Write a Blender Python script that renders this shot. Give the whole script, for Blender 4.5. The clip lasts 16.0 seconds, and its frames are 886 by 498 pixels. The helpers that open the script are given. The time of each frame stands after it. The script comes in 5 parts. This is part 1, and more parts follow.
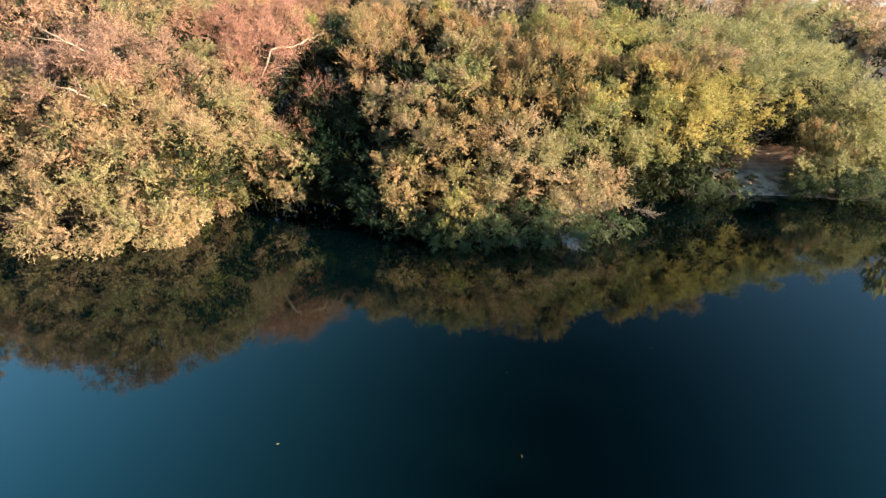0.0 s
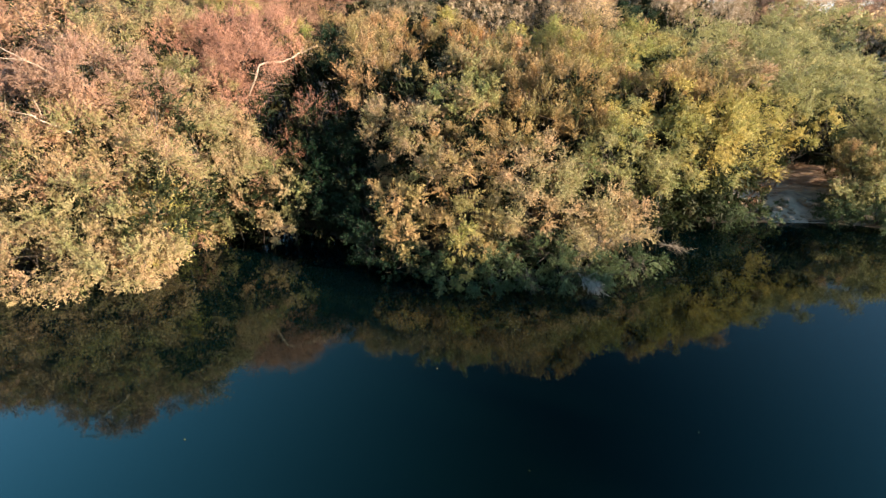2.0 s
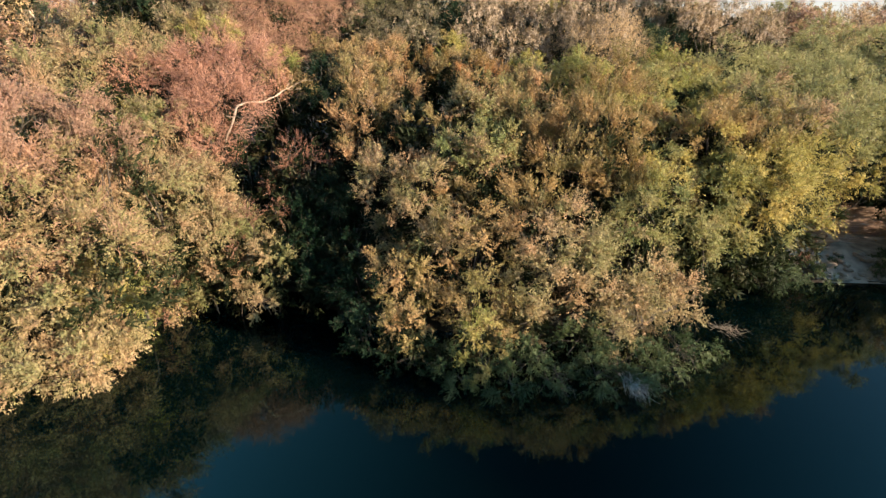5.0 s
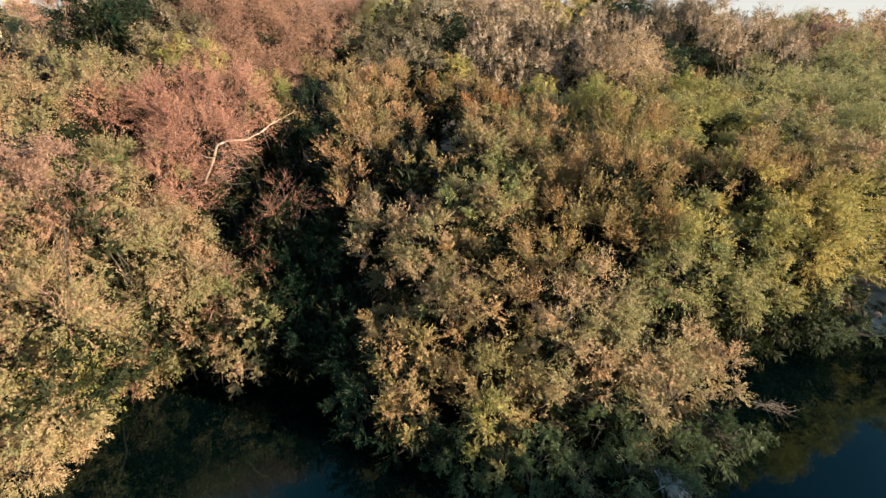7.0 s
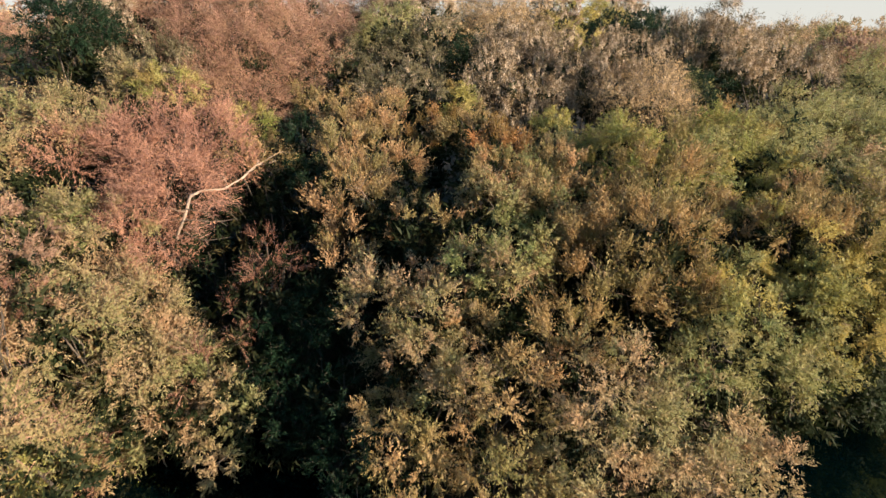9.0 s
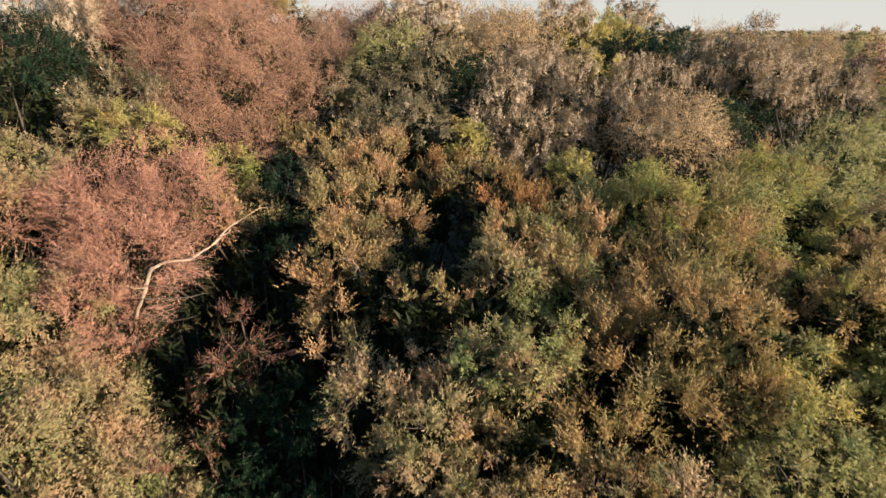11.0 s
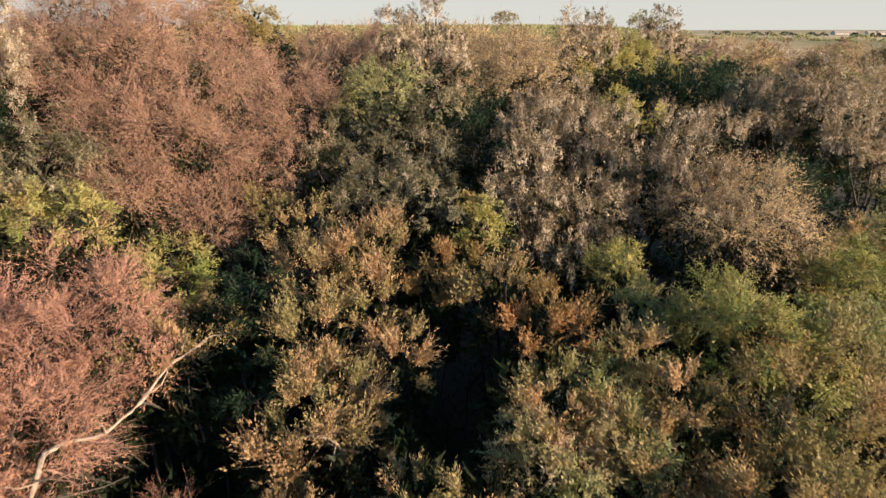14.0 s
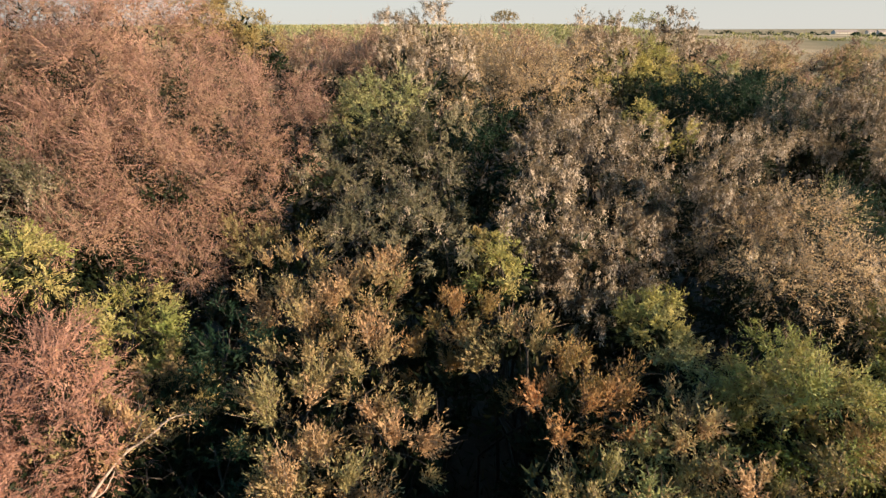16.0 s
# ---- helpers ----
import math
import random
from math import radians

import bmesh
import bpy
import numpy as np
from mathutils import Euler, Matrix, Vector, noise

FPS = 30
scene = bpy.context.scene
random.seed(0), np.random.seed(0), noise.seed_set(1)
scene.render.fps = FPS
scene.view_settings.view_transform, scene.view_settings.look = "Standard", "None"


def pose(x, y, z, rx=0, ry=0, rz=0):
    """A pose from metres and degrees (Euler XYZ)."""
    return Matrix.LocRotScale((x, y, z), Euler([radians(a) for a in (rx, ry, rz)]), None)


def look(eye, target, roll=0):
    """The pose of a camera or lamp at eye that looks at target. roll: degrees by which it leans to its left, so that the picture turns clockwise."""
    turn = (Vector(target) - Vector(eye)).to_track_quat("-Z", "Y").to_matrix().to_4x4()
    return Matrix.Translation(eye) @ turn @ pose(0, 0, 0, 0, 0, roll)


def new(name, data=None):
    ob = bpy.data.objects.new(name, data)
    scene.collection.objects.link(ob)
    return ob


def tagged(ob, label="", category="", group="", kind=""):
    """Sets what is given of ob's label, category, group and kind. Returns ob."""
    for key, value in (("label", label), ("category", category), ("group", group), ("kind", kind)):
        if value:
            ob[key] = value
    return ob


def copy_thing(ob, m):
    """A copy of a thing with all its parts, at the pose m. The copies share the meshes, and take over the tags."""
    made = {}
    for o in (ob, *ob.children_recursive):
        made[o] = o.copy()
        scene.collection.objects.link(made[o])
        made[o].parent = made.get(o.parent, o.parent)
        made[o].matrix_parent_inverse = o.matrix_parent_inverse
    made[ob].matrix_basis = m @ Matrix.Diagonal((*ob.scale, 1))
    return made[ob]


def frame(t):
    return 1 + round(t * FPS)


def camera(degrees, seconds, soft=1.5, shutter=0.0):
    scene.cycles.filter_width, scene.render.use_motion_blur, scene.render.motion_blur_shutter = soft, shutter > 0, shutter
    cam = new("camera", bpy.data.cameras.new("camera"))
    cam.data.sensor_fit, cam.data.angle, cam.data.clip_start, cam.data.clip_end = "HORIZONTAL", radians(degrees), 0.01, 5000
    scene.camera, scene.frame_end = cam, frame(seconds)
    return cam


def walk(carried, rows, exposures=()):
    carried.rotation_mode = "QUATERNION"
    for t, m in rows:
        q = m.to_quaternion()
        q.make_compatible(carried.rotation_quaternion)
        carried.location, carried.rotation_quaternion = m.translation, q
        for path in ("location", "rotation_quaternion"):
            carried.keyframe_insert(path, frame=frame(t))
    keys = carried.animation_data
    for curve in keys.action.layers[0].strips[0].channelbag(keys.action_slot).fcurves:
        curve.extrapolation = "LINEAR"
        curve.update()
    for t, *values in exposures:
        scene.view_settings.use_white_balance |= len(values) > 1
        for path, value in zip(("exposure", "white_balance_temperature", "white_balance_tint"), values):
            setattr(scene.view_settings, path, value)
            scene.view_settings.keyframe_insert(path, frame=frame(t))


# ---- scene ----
cam = camera(74.4, 16.0, soft=1.38, shutter=0.5)
METRES, EYE, TILT, LEAN, TURN = 16.0, 7.0, -20.6, 0.0, 0.0
ROWS = [
    (0.0, 0.0, 0.0, 0.0, -0.0, -0.0, -0.0),
    (0.5, -0.003, 0.0315, 0.0183, -0.01, 0.01, 0.02),
    (1.0, -0.0058, 0.0626, 0.0372, -0.03, 0.01, -0.02),
    (1.5, -0.0087, 0.0944, 0.0571, -0.05, 0.0, -0.03),
    (2.0, -0.0115, 0.1255, 0.0776, -0.06, 0.01, -0.02),
    (2.5, -0.0146, 0.1571, 0.0994, -0.07, 0.01, 0.03),
    (3.0, -0.0176, 0.1878, 0.1216, -0.08, 0.01, 0.03),
    (3.5, -0.0204, 0.2186, 0.1444, -0.11, 0.02, 0.01),
    (4.0, -0.0232, 0.2485, 0.1672, -0.13, 0.04, 0.04),
    (6.5, -0.0343, 0.3999, 0.2875, -0.16, 0.07, 0.1),
    (7.0, -0.0363, 0.4296, 0.3122, -0.17, 0.05, 0.14),
    (7.5, -0.038, 0.4593, 0.3367, -0.18, 0.03, 0.16),
    (8.0, -0.0394, 0.49, 0.3611, -0.19, 0.05, 0.17),
    (8.5, -0.0413, 0.5219, 0.3875, -0.21, -0.0, 0.19),
    (9.0, -0.0429, 0.5539, 0.4127, -0.2, 0.03, 0.22),
    (11.5, -0.0522, 0.7266, 0.5486, -0.22, 0.05, 0.27),
    (12.0, -0.0542, 0.7623, 0.577, -0.24, 0.04, 0.27),
    (12.5, -0.0559, 0.8, 0.6065, -0.24, 0.01, 0.29),
    (13.0, -0.058, 0.8366, 0.6343, -0.26, 0.01, 0.31),
    (13.5, -0.0599, 0.8761, 0.661, -0.27, -0.01, 0.34),
    (14.0, -0.0619, 0.9149, 0.6845, -0.27, -0.01, 0.32),
    (14.5, -0.0644, 0.9521, 0.7061, -0.29, -0.05, 0.34),
    (15.0, -0.0667, 0.9842, 0.7237, -0.29, -0.04, 0.33),
    (15.5, -0.0692, 1.0113, 0.7368, -0.3, -0.07, 0.33),
    (16.0, -0.0715, 1.0309, 0.7451, -0.32, -0.09, 0.34),
]
walk(cam, [(t, pose(0, 0, EYE, TILT, LEAN, TURN) @ pose(METRES * x, METRES * y, METRES * z, 90 + pitch, roll, yaw)) for t, x, y, z, yaw, pitch, roll in ROWS],
     [(0.0, 2.53), (4.0, 2.17), (8.0, 1.86), (16.0, 1.65)])

# ---- world, sun, exposure ----
SUN_AZ, SUN_EL = radians(117), radians(13.5)
world = bpy.data.worlds.new("sky")
scene.world = world
world.use_nodes = True
wn, wl = world.node_tree.nodes, world.node_tree.links
sky = wn.new("ShaderNodeTexSky")
sky.sky_type, sky.sun_disc = "NISHITA", False
sky.sun_elevation, sky.sun_rotation = SUN_EL, SUN_AZ
sky.air_density, sky.dust_density, sky.ozone_density = 0.7, 0.15, 1.1
# still water mirrors the sky's level polarised light alone, which is weakest square to the sun
way_up = wn.new("ShaderNodeTexCoord")
flat = wn.new("ShaderNodeVectorMath")
flat.operation = "MULTIPLY"
flat.inputs[1].default_value = (1, 1, 0)
wl.new(way_up.outputs["Generated"], flat.inputs[0])
level = wn.new("ShaderNodeVectorMath")
level.operation = "NORMALIZE"
wl.new(flat.outputs[0], level.inputs[0])
across = wn.new("ShaderNodeVectorMath")
across.operation = "DOT_PRODUCT"
wl.new(level.outputs[0], across.inputs[0])
across.inputs[1].default_value = (math.sin(SUN_AZ - 0.24), math.cos(SUN_AZ - 0.24), 0)
square = wn.new("ShaderNodeMath")
square.operation = "POWER"
wl.new(across.outputs["Value"], square.inputs[0])
square.inputs[1].default_value = 2
rise_of = wn.new("ShaderNodeSeparateXYZ")
wl.new(way_up.outputs["Generated"], rise_of.inputs[0])
haze = wn.new("ShaderNodeMapRange")
haze.interpolation_type = "SMOOTHSTEP"
haze.inputs["From Min"].default_value, haze.inputs["From Max"].default_value = 0.12, 0.60
haze.inputs["To Min"].default_value, haze.inputs["To Max"].default_value = 0.0, 1.0
wl.new(rise_of.outputs["Z"], haze.inputs["Value"])
lost = wn.new("ShaderNodeMath")
lost.operation = "MULTIPLY_ADD"
wl.new(square.outputs[0], lost.inputs[0])
lost.inputs[1].default_value, lost.inputs[2].default_value = 5.6, -0.83
gain = wn.new("ShaderNodeMath")
gain.operation = "MULTIPLY_ADD"
wl.new(lost.outputs[0], gain.inputs[0])
wl.new(haze.outputs[0], gain.inputs[1])
gain.inputs[2].default_value = 1.0
deep = wn.new("ShaderNodeMix")
deep.data_type, deep.blend_type = "RGBA", "MULTIPLY"
wl.new(haze.outputs[0], deep.inputs[0])
wl.new(sky.outputs[0], deep.inputs[6])
deep.inputs[7].default_value = (0.58, 1.0, 0.95, 1)
tone_of = wn.new("ShaderNodeVectorMath")
tone_of.operation = "SCALE"
wl.new(deep.outputs[2], tone_of.inputs[0])
wl.new(gain.outputs[0], tone_of.inputs["Scale"])
low = wn.new("ShaderNodeMapRange")
low.interpolation_type = "SMOOTHSTEP"
low.inputs["From Min"].default_value, low.inputs["From Max"].default_value = 0.0, 0.22
low.inputs["To Min"].default_value, low.inputs["To Max"].default_value = 0.92, 0.0
wl.new(rise_of.outputs["Z"], low.inputs["Value"])
pale = wn.new("ShaderNodeMix")
pale.data_type = "RGBA"
wl.new(low.outputs[0], pale.inputs[0])
wl.new(tone_of.outputs[0], pale.inputs[6])
pale.inputs[7].default_value = (6.0, 5.9, 5.5, 1)
wl.new(pale.outputs[2], wn["Background"].inputs[0])
wn["Background"].inputs[1].default_value = 0.038
sun_way = Vector((math.sin(SUN_AZ) * math.cos(SUN_EL), math.cos(SUN_AZ) * math.cos(SUN_EL), math.sin(SUN_EL)))
sun = new("sun", bpy.data.lights.new("sun", "SUN"))
sun.data.energy, sun.data.angle, sun.data.color = 5.0, radians(0.6), (1.0, 0.785, 0.555)
sun.matrix_world = look(sun_way * 120, (0, 0, 0))


# ---- materials ----
def material(name):
    m = bpy.data.materials.new(name)
    m.use_nodes = True
    return m, m.node_tree.nodes, m.node_tree.links, m.node_tree.nodes["Principled BSDF"]


def ramp(nodes, stops):
    r = nodes.new("ShaderNodeValToRGB")
    while len(r.color_ramp.elements) < len(stops):
        r.color_ramp.elements.new(0.5)
    for e, (p, c) in zip(r.color_ramp.elements, stops):
        e.position, e.color = p, (*c, 1)
    return r


def blend(nodes, links, a, b, k, op="MULTIPLY_ADD"):
    n = nodes.new("ShaderNodeMath")
    n.operation = op
    links.new(a, n.inputs[0])
    n.inputs[1].default_value = k
    if b is None:
        n.inputs[2].default_value = 0
    else:
        links.new(b, n.inputs[2])
    return n.outputs[0]


def noise_of(nodes, links, scale, detail=2.0):
    g = nodes.new("ShaderNodeNewGeometry")
    t = nodes.new("ShaderNodeTexNoise")
    t.inputs["Scale"].default_value, t.inputs["Detail"].default_value = scale, detail
    links.new(g.outputs["Position"], t.inputs["Vector"])
    return t, g


def leaf_material(name, stops, rough=0.55, thin=0.38, gloss=0.2):
    """Leaves: a hue for each shoot, each patch and each leaf, and light that comes through."""
    m, nodes, links, p = material(name)
    patch, geo = noise_of(nodes, links, 0.9)
    tint = nodes.new("ShaderNodeAttribute")
    tint.attribute_name = "tint"
    v = blend(nodes, links, tint.outputs["Fac"], None, 0.52)
    v = blend(nodes, links, geo.outputs["Random Per Island"], v, 0.16)
    v = blend(nodes, links, patch.outputs[0], v, 1.1)
    w = nodes.new("ShaderNodeMath")
    w.operation = "SUBTRACT"
    links.new(v, w.inputs[0])
    w.inputs[1].default_value = 0.39
    r = ramp(nodes, stops)
    links.new(w.outputs[0], r.inputs[0])
    links.new(r.outputs[0], p.inputs["Base Color"])
    p.inputs["Roughness"].default_value = rough
    p.inputs["Specular IOR Level"].default_value = gloss
    tr = nodes.new("ShaderNodeBsdfTranslucent")
    links.new(r.outputs[0], tr.inputs["Color"])
    mix = nodes.new("ShaderNodeMixShader")
    mix.inputs[0].default_value = thin
    links.new(p.outputs[0], mix.inputs[1])
    links.new(tr.outputs[0], mix.inputs[2])
    links.new(mix.outputs[0], nodes["Material Output"].inputs["Surface"])
    return m


def rough_material(name, stops, scale=6.0, rough=0.9, bump=0.4, detail=6.0):
    m, nodes, links, p = material(name)
    t, _ = noise_of(nodes, links, scale, detail)
    big, _ = noise_of(nodes, links, scale * 0.13, 3.0)
    v = blend(nodes, links, t.outputs[0], None, 0.6)
    v = blend(nodes, links, big.outputs[0], v, 0.6)
    r = ramp(nodes, stops)
    links.new(v, r.inputs[0])
    links.new(r.outputs[0], p.inputs["Base Color"])
    p.inputs["Roughness"].default_value = rough
    b = nodes.new("ShaderNodeBump")
    b.inputs["Strength"].default_value, b.inputs["Distance"].default_value = bump, 0.05
    links.new(t.outputs[0], b.inputs["Height"])
    links.new(b.outputs[0], p.inputs["Normal"])
    return m


# darker, middle, lighter, rare: four hues for each kind of foliage
LEAVES = {
    "olive": [(0.10, (0.159, 0.179, 0.068)), (0.40, (0.251, 0.227, 0.107)), (0.65, (0.351, 0.252, 0.147)), (0.90, (0.401, 0.248, 0.147))],
    "olivepink": [(0.10, (0.170, 0.184, 0.070)), (0.40, (0.277, 0.233, 0.112)), (0.65, (0.370, 0.247, 0.145)), (0.90, (0.406, 0.236, 0.148))],
    "pinktan": [(0.10, (0.173, 0.122, 0.085)), (0.40, (0.256, 0.167, 0.116)), (0.65, (0.302, 0.194, 0.139)), (0.90, (0.312, 0.207, 0.151))],
    "yellow": [(0.10, (0.182, 0.197, 0.081)), (0.40, (0.291, 0.262, 0.128)), (0.65, (0.389, 0.287, 0.163)), (0.90, (0.430, 0.272, 0.157))],
    "orange": [(0.10, (0.187, 0.179, 0.063)), (0.40, (0.303, 0.245, 0.104)), (0.65, (0.399, 0.273, 0.133)), (0.90, (0.432, 0.257, 0.127))],
    "rustorange": [(0.10, (0.173, 0.130, 0.041)), (0.40, (0.272, 0.175, 0.066)), (0.65, (0.351, 0.191, 0.081)), (0.90, (0.394, 0.185, 0.077))],
    "brown": [(0.10, (0.162, 0.152, 0.054)), (0.40, (0.254, 0.210, 0.086)), (0.65, (0.339, 0.235, 0.107)), (0.90, (0.364, 0.226, 0.103))],
    "tan": [(0.10, (0.195, 0.183, 0.072)), (0.40, (0.289, 0.226, 0.102)), (0.65, (0.386, 0.249, 0.131)), (0.90, (0.402, 0.242, 0.127))],
    "green": [(0.10, (0.138, 0.176, 0.068)), (0.40, (0.217, 0.235, 0.091)), (0.65, (0.303, 0.278, 0.118)), (0.90, (0.349, 0.287, 0.130))],
    "yellowgreen": [(0.10, (0.213, 0.218, 0.068)), (0.40, (0.333, 0.302, 0.094)), (0.65, (0.433, 0.360, 0.118)), (0.90, (0.478, 0.375, 0.137))],
    "oliveyellow": [(0.10, (0.164, 0.200, 0.053)), (0.40, (0.268, 0.267, 0.082)), (0.65, (0.359, 0.301, 0.109)), (0.90, (0.408, 0.304, 0.121))],
    "olivegreen": [(0.10, (0.176, 0.190, 0.079)), (0.40, (0.258, 0.260, 0.110)), (0.65, (0.337, 0.319, 0.143)), (0.90, (0.401, 0.350, 0.169))],
    # shade of gaps and hollows is in these near-black greens; hedges share them
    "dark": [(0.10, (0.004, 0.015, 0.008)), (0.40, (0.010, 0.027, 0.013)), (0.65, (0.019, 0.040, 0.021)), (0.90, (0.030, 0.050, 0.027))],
    # leaves deep in the crowns and on the floor, darkened to hold their shade
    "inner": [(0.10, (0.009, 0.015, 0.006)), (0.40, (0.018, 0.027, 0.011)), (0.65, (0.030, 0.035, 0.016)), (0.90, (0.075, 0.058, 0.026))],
    # willow leaves at the waterline, the shade there mixed into the greens
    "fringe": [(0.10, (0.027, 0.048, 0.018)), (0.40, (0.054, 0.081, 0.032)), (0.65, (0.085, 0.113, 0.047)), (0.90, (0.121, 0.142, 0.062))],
    "red": [(0.10, (0.209, 0.105, 0.076)), (0.40, (0.335, 0.178, 0.122)), (0.65, (0.417, 0.222, 0.150)), (0.90, (0.436, 0.262, 0.157))],
    "redsparse": [(0.10, (0.110, 0.052, 0.036)), (0.40, (0.170, 0.084, 0.055)), (0.65, (0.206, 0.101, 0.064)), (0.90, (0.209, 0.111, 0.063))],
    "pinktree": [(0.10, (0.147, 0.104, 0.069)), (0.40, (0.257, 0.164, 0.108)), (0.65, (0.326, 0.202, 0.133)), (0.90, (0.338, 0.228, 0.134))],
    "yellowtree": [(0.10, (0.148, 0.118, 0.040)), (0.40, (0.269, 0.199, 0.068)), (0.65, (0.333, 0.243, 0.102)), (0.90, (0.325, 0.265, 0.133))],
    "greytree": [(0.10, (0.062, 0.060, 0.031)), (0.40, (0.133, 0.122, 0.068)), (0.65, (0.222, 0.192, 0.111)), (0.90, (0.300, 0.256, 0.150))],
    "mosstree": [(0.10, (0.066, 0.054, 0.031)), (0.40, (0.145, 0.111, 0.064)), (0.65, (0.242, 0.174, 0.101)), (0.90, (0.324, 0.236, 0.138))],
    "twigtree": [(0.10, (0.261, 0.193, 0.105)), (0.40, (0.440, 0.313, 0.168)), (0.65, (0.577, 0.408, 0.223)), (0.90, (0.634, 0.457, 0.248))],
}
LEAF = {k: leaf_material("leaves_" + k, v, gloss=0.12 if k in ("dark", "inner") else 0.22) for k, v in LEAVES.items()}
LICHEN = leaf_material("lichen", [(0.1, (0.25, 0.20, 0.15)), (0.4, (0.39, 0.315, 0.24)), (0.7, (0.50, 0.405, 0.31)), (0.95, (0.57, 0.47, 0.37))], 0.9, 0.15, 0.1)
TWIG = {
    "brown": rough_material("twig_brown", [(0.3, (0.06, 0.042, 0.03)), (0.8, (0.16, 0.112, 0.078))], 14),
    "red": rough_material("twig_red", [(0.3, (0.17, 0.086, 0.066)), (0.8, (0.36, 0.200, 0.155))], 14),
    "pale": rough_material("twig_pale", [(0.3, (0.22, 0.19, 0.165)), (0.8, (0.50, 0.45, 0.40))], 14),
    "grey": rough_material("twig_grey", [(0.3, (0.09, 0.072, 0.056)), (0.8, (0.22, 0.175, 0.135))], 14),
}
LIMB_BARK = rough_material("limb_bark", [(0.3, (0.14, 0.10, 0.076)), (0.8, (0.37, 0.285, 0.225))], 9)
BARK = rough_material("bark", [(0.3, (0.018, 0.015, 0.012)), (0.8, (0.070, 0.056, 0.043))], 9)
TAN_BARK = rough_material("tan_bark", [(0.3, (0.08, 0.052, 0.038)), (0.55, (0.17, 0.115, 0.085)), (0.8, (0.32, 0.225, 0.165))], 9)
PALE_BARK = rough_material("pale_bark", [(0.3, (0.17, 0.13, 0.10)), (0.8, (0.42, 0.34, 0.27))], 9)
BANK = rough_material("pale_bank", [(0.3, (0.12, 0.085, 0.06)), (0.55, (0.24, 0.18, 0.135)), (0.8, (0.34, 0.27, 0.21))], 3.5, bump=0.9)


def water_material():
    m, nodes, links, p = material("river_water")
    p.inputs["Base Color"].default_value = (0.0003, 0.0026, 0.0030, 1)
    p.inputs["Roughness"].default_value = 0.035
    p.inputs["IOR"].default_value = 1.5
    p.inputs["Specular IOR Level"].default_value = 0.50
    p.inputs["Specular Tint"].default_value = (0.45, 1.0, 0.92, 1)
    t, _ = noise_of(nodes, links, 1.1, 2.0)
    b = nodes.new("ShaderNodeBump")
    b.inputs["Strength"].default_value, b.inputs["Distance"].default_value = 0.05, 0.02
    links.new(t.outputs[0], b.inputs["Height"])
    links.new(b.outputs[0], p.inputs["Normal"])
    return m


# ---- ground, river ----
SHORE_X = (-120, -40, -14, -10.5, -9.2, -8.2, -6.5, -5.0, -3.4, -1.7, 0.7, 4.7, 6.3, 8.6, 11.4, 14.7, 18.3, 40, 140)
SHORE_Y = (11.8, 15.8, 19.2, 19.2, 20.4, 22.4, 23.7, 23.2, 21.4, 21, 20.2, 20.2, 21.6, 23.6, 24.1, 23.8, 22.8, 23.2, 32.8)
WATER = 0.42  # the river's level


def smooth(v):
    v = np.clip(v, 0, 1)
    return v * v * (3 - 2 * v)


def height(x, y):
    """The lie of the land: river bed, bank, flat woodland and a low hill far behind."""
    x, y = np.asarray(x, float), np.asarray(y, float)
    d = y - np.interp(x, SHORE_X, SHORE_Y)
    b = -12 - y
    lumps = 0.12 * np.sin(1.7 * x + 0.6 * y) * np.sin(1.3 * y - 0.4 * x) + 0.07 * np.sin(4.1 * x) * np.sin(3.7 * y)
    land = -1.2 + 1.65 * smooth((d + 1.6) / 1.7) + 0.65 * smooth((d - 0.1) / 2.2) + lumps * smooth(d / 2)
    far = -1.2 + 1.75 * smooth((b + 1.6) / 1.8) + 0.6 * smooth(b / 3) + lumps * smooth(b / 2)
    hill = np.interp(x, (-2000, 60, 105, 135, 260, 620, 2500), (12.6, 12.6, 11.6, 8.0, 5.0, 1, 0)) * smooth((y - 150) / 280)
    return np.maximum(land, far) + hill


def put_mesh(name, verts, faces, mat, parent=None, label="", shade=False):
    me = bpy.data.meshes.new(name)
    me.from_pydata([tuple(v) for v in verts], [], [tuple(f) for f in faces])
    me.materials.append(mat)
    if shade:
        me.polygons.foreach_set("use_smooth", [True] * len(me.polygons))
    ob = new(name, me)
    ob.parent = parent
    if label:
        tagged(ob, label)
    return ob


def grid_sheet(name, xs, ys, fz, mat):
    gx, gy = np.meshgrid(xs, ys)
    v = np.stack([gx, gy, fz(gx, gy)], -1).reshape(-1, 3)
    n, k = len(xs), len(ys)
    i = (np.arange(k - 1)[:, None] * n + np.arange(n - 1)[None, :]).ravel()
    f = np.stack([i, i + 1, i + n + 1, i + n], -1)
    return put_mesh(name, v.tolist(), f.tolist(), mat, shade=True)


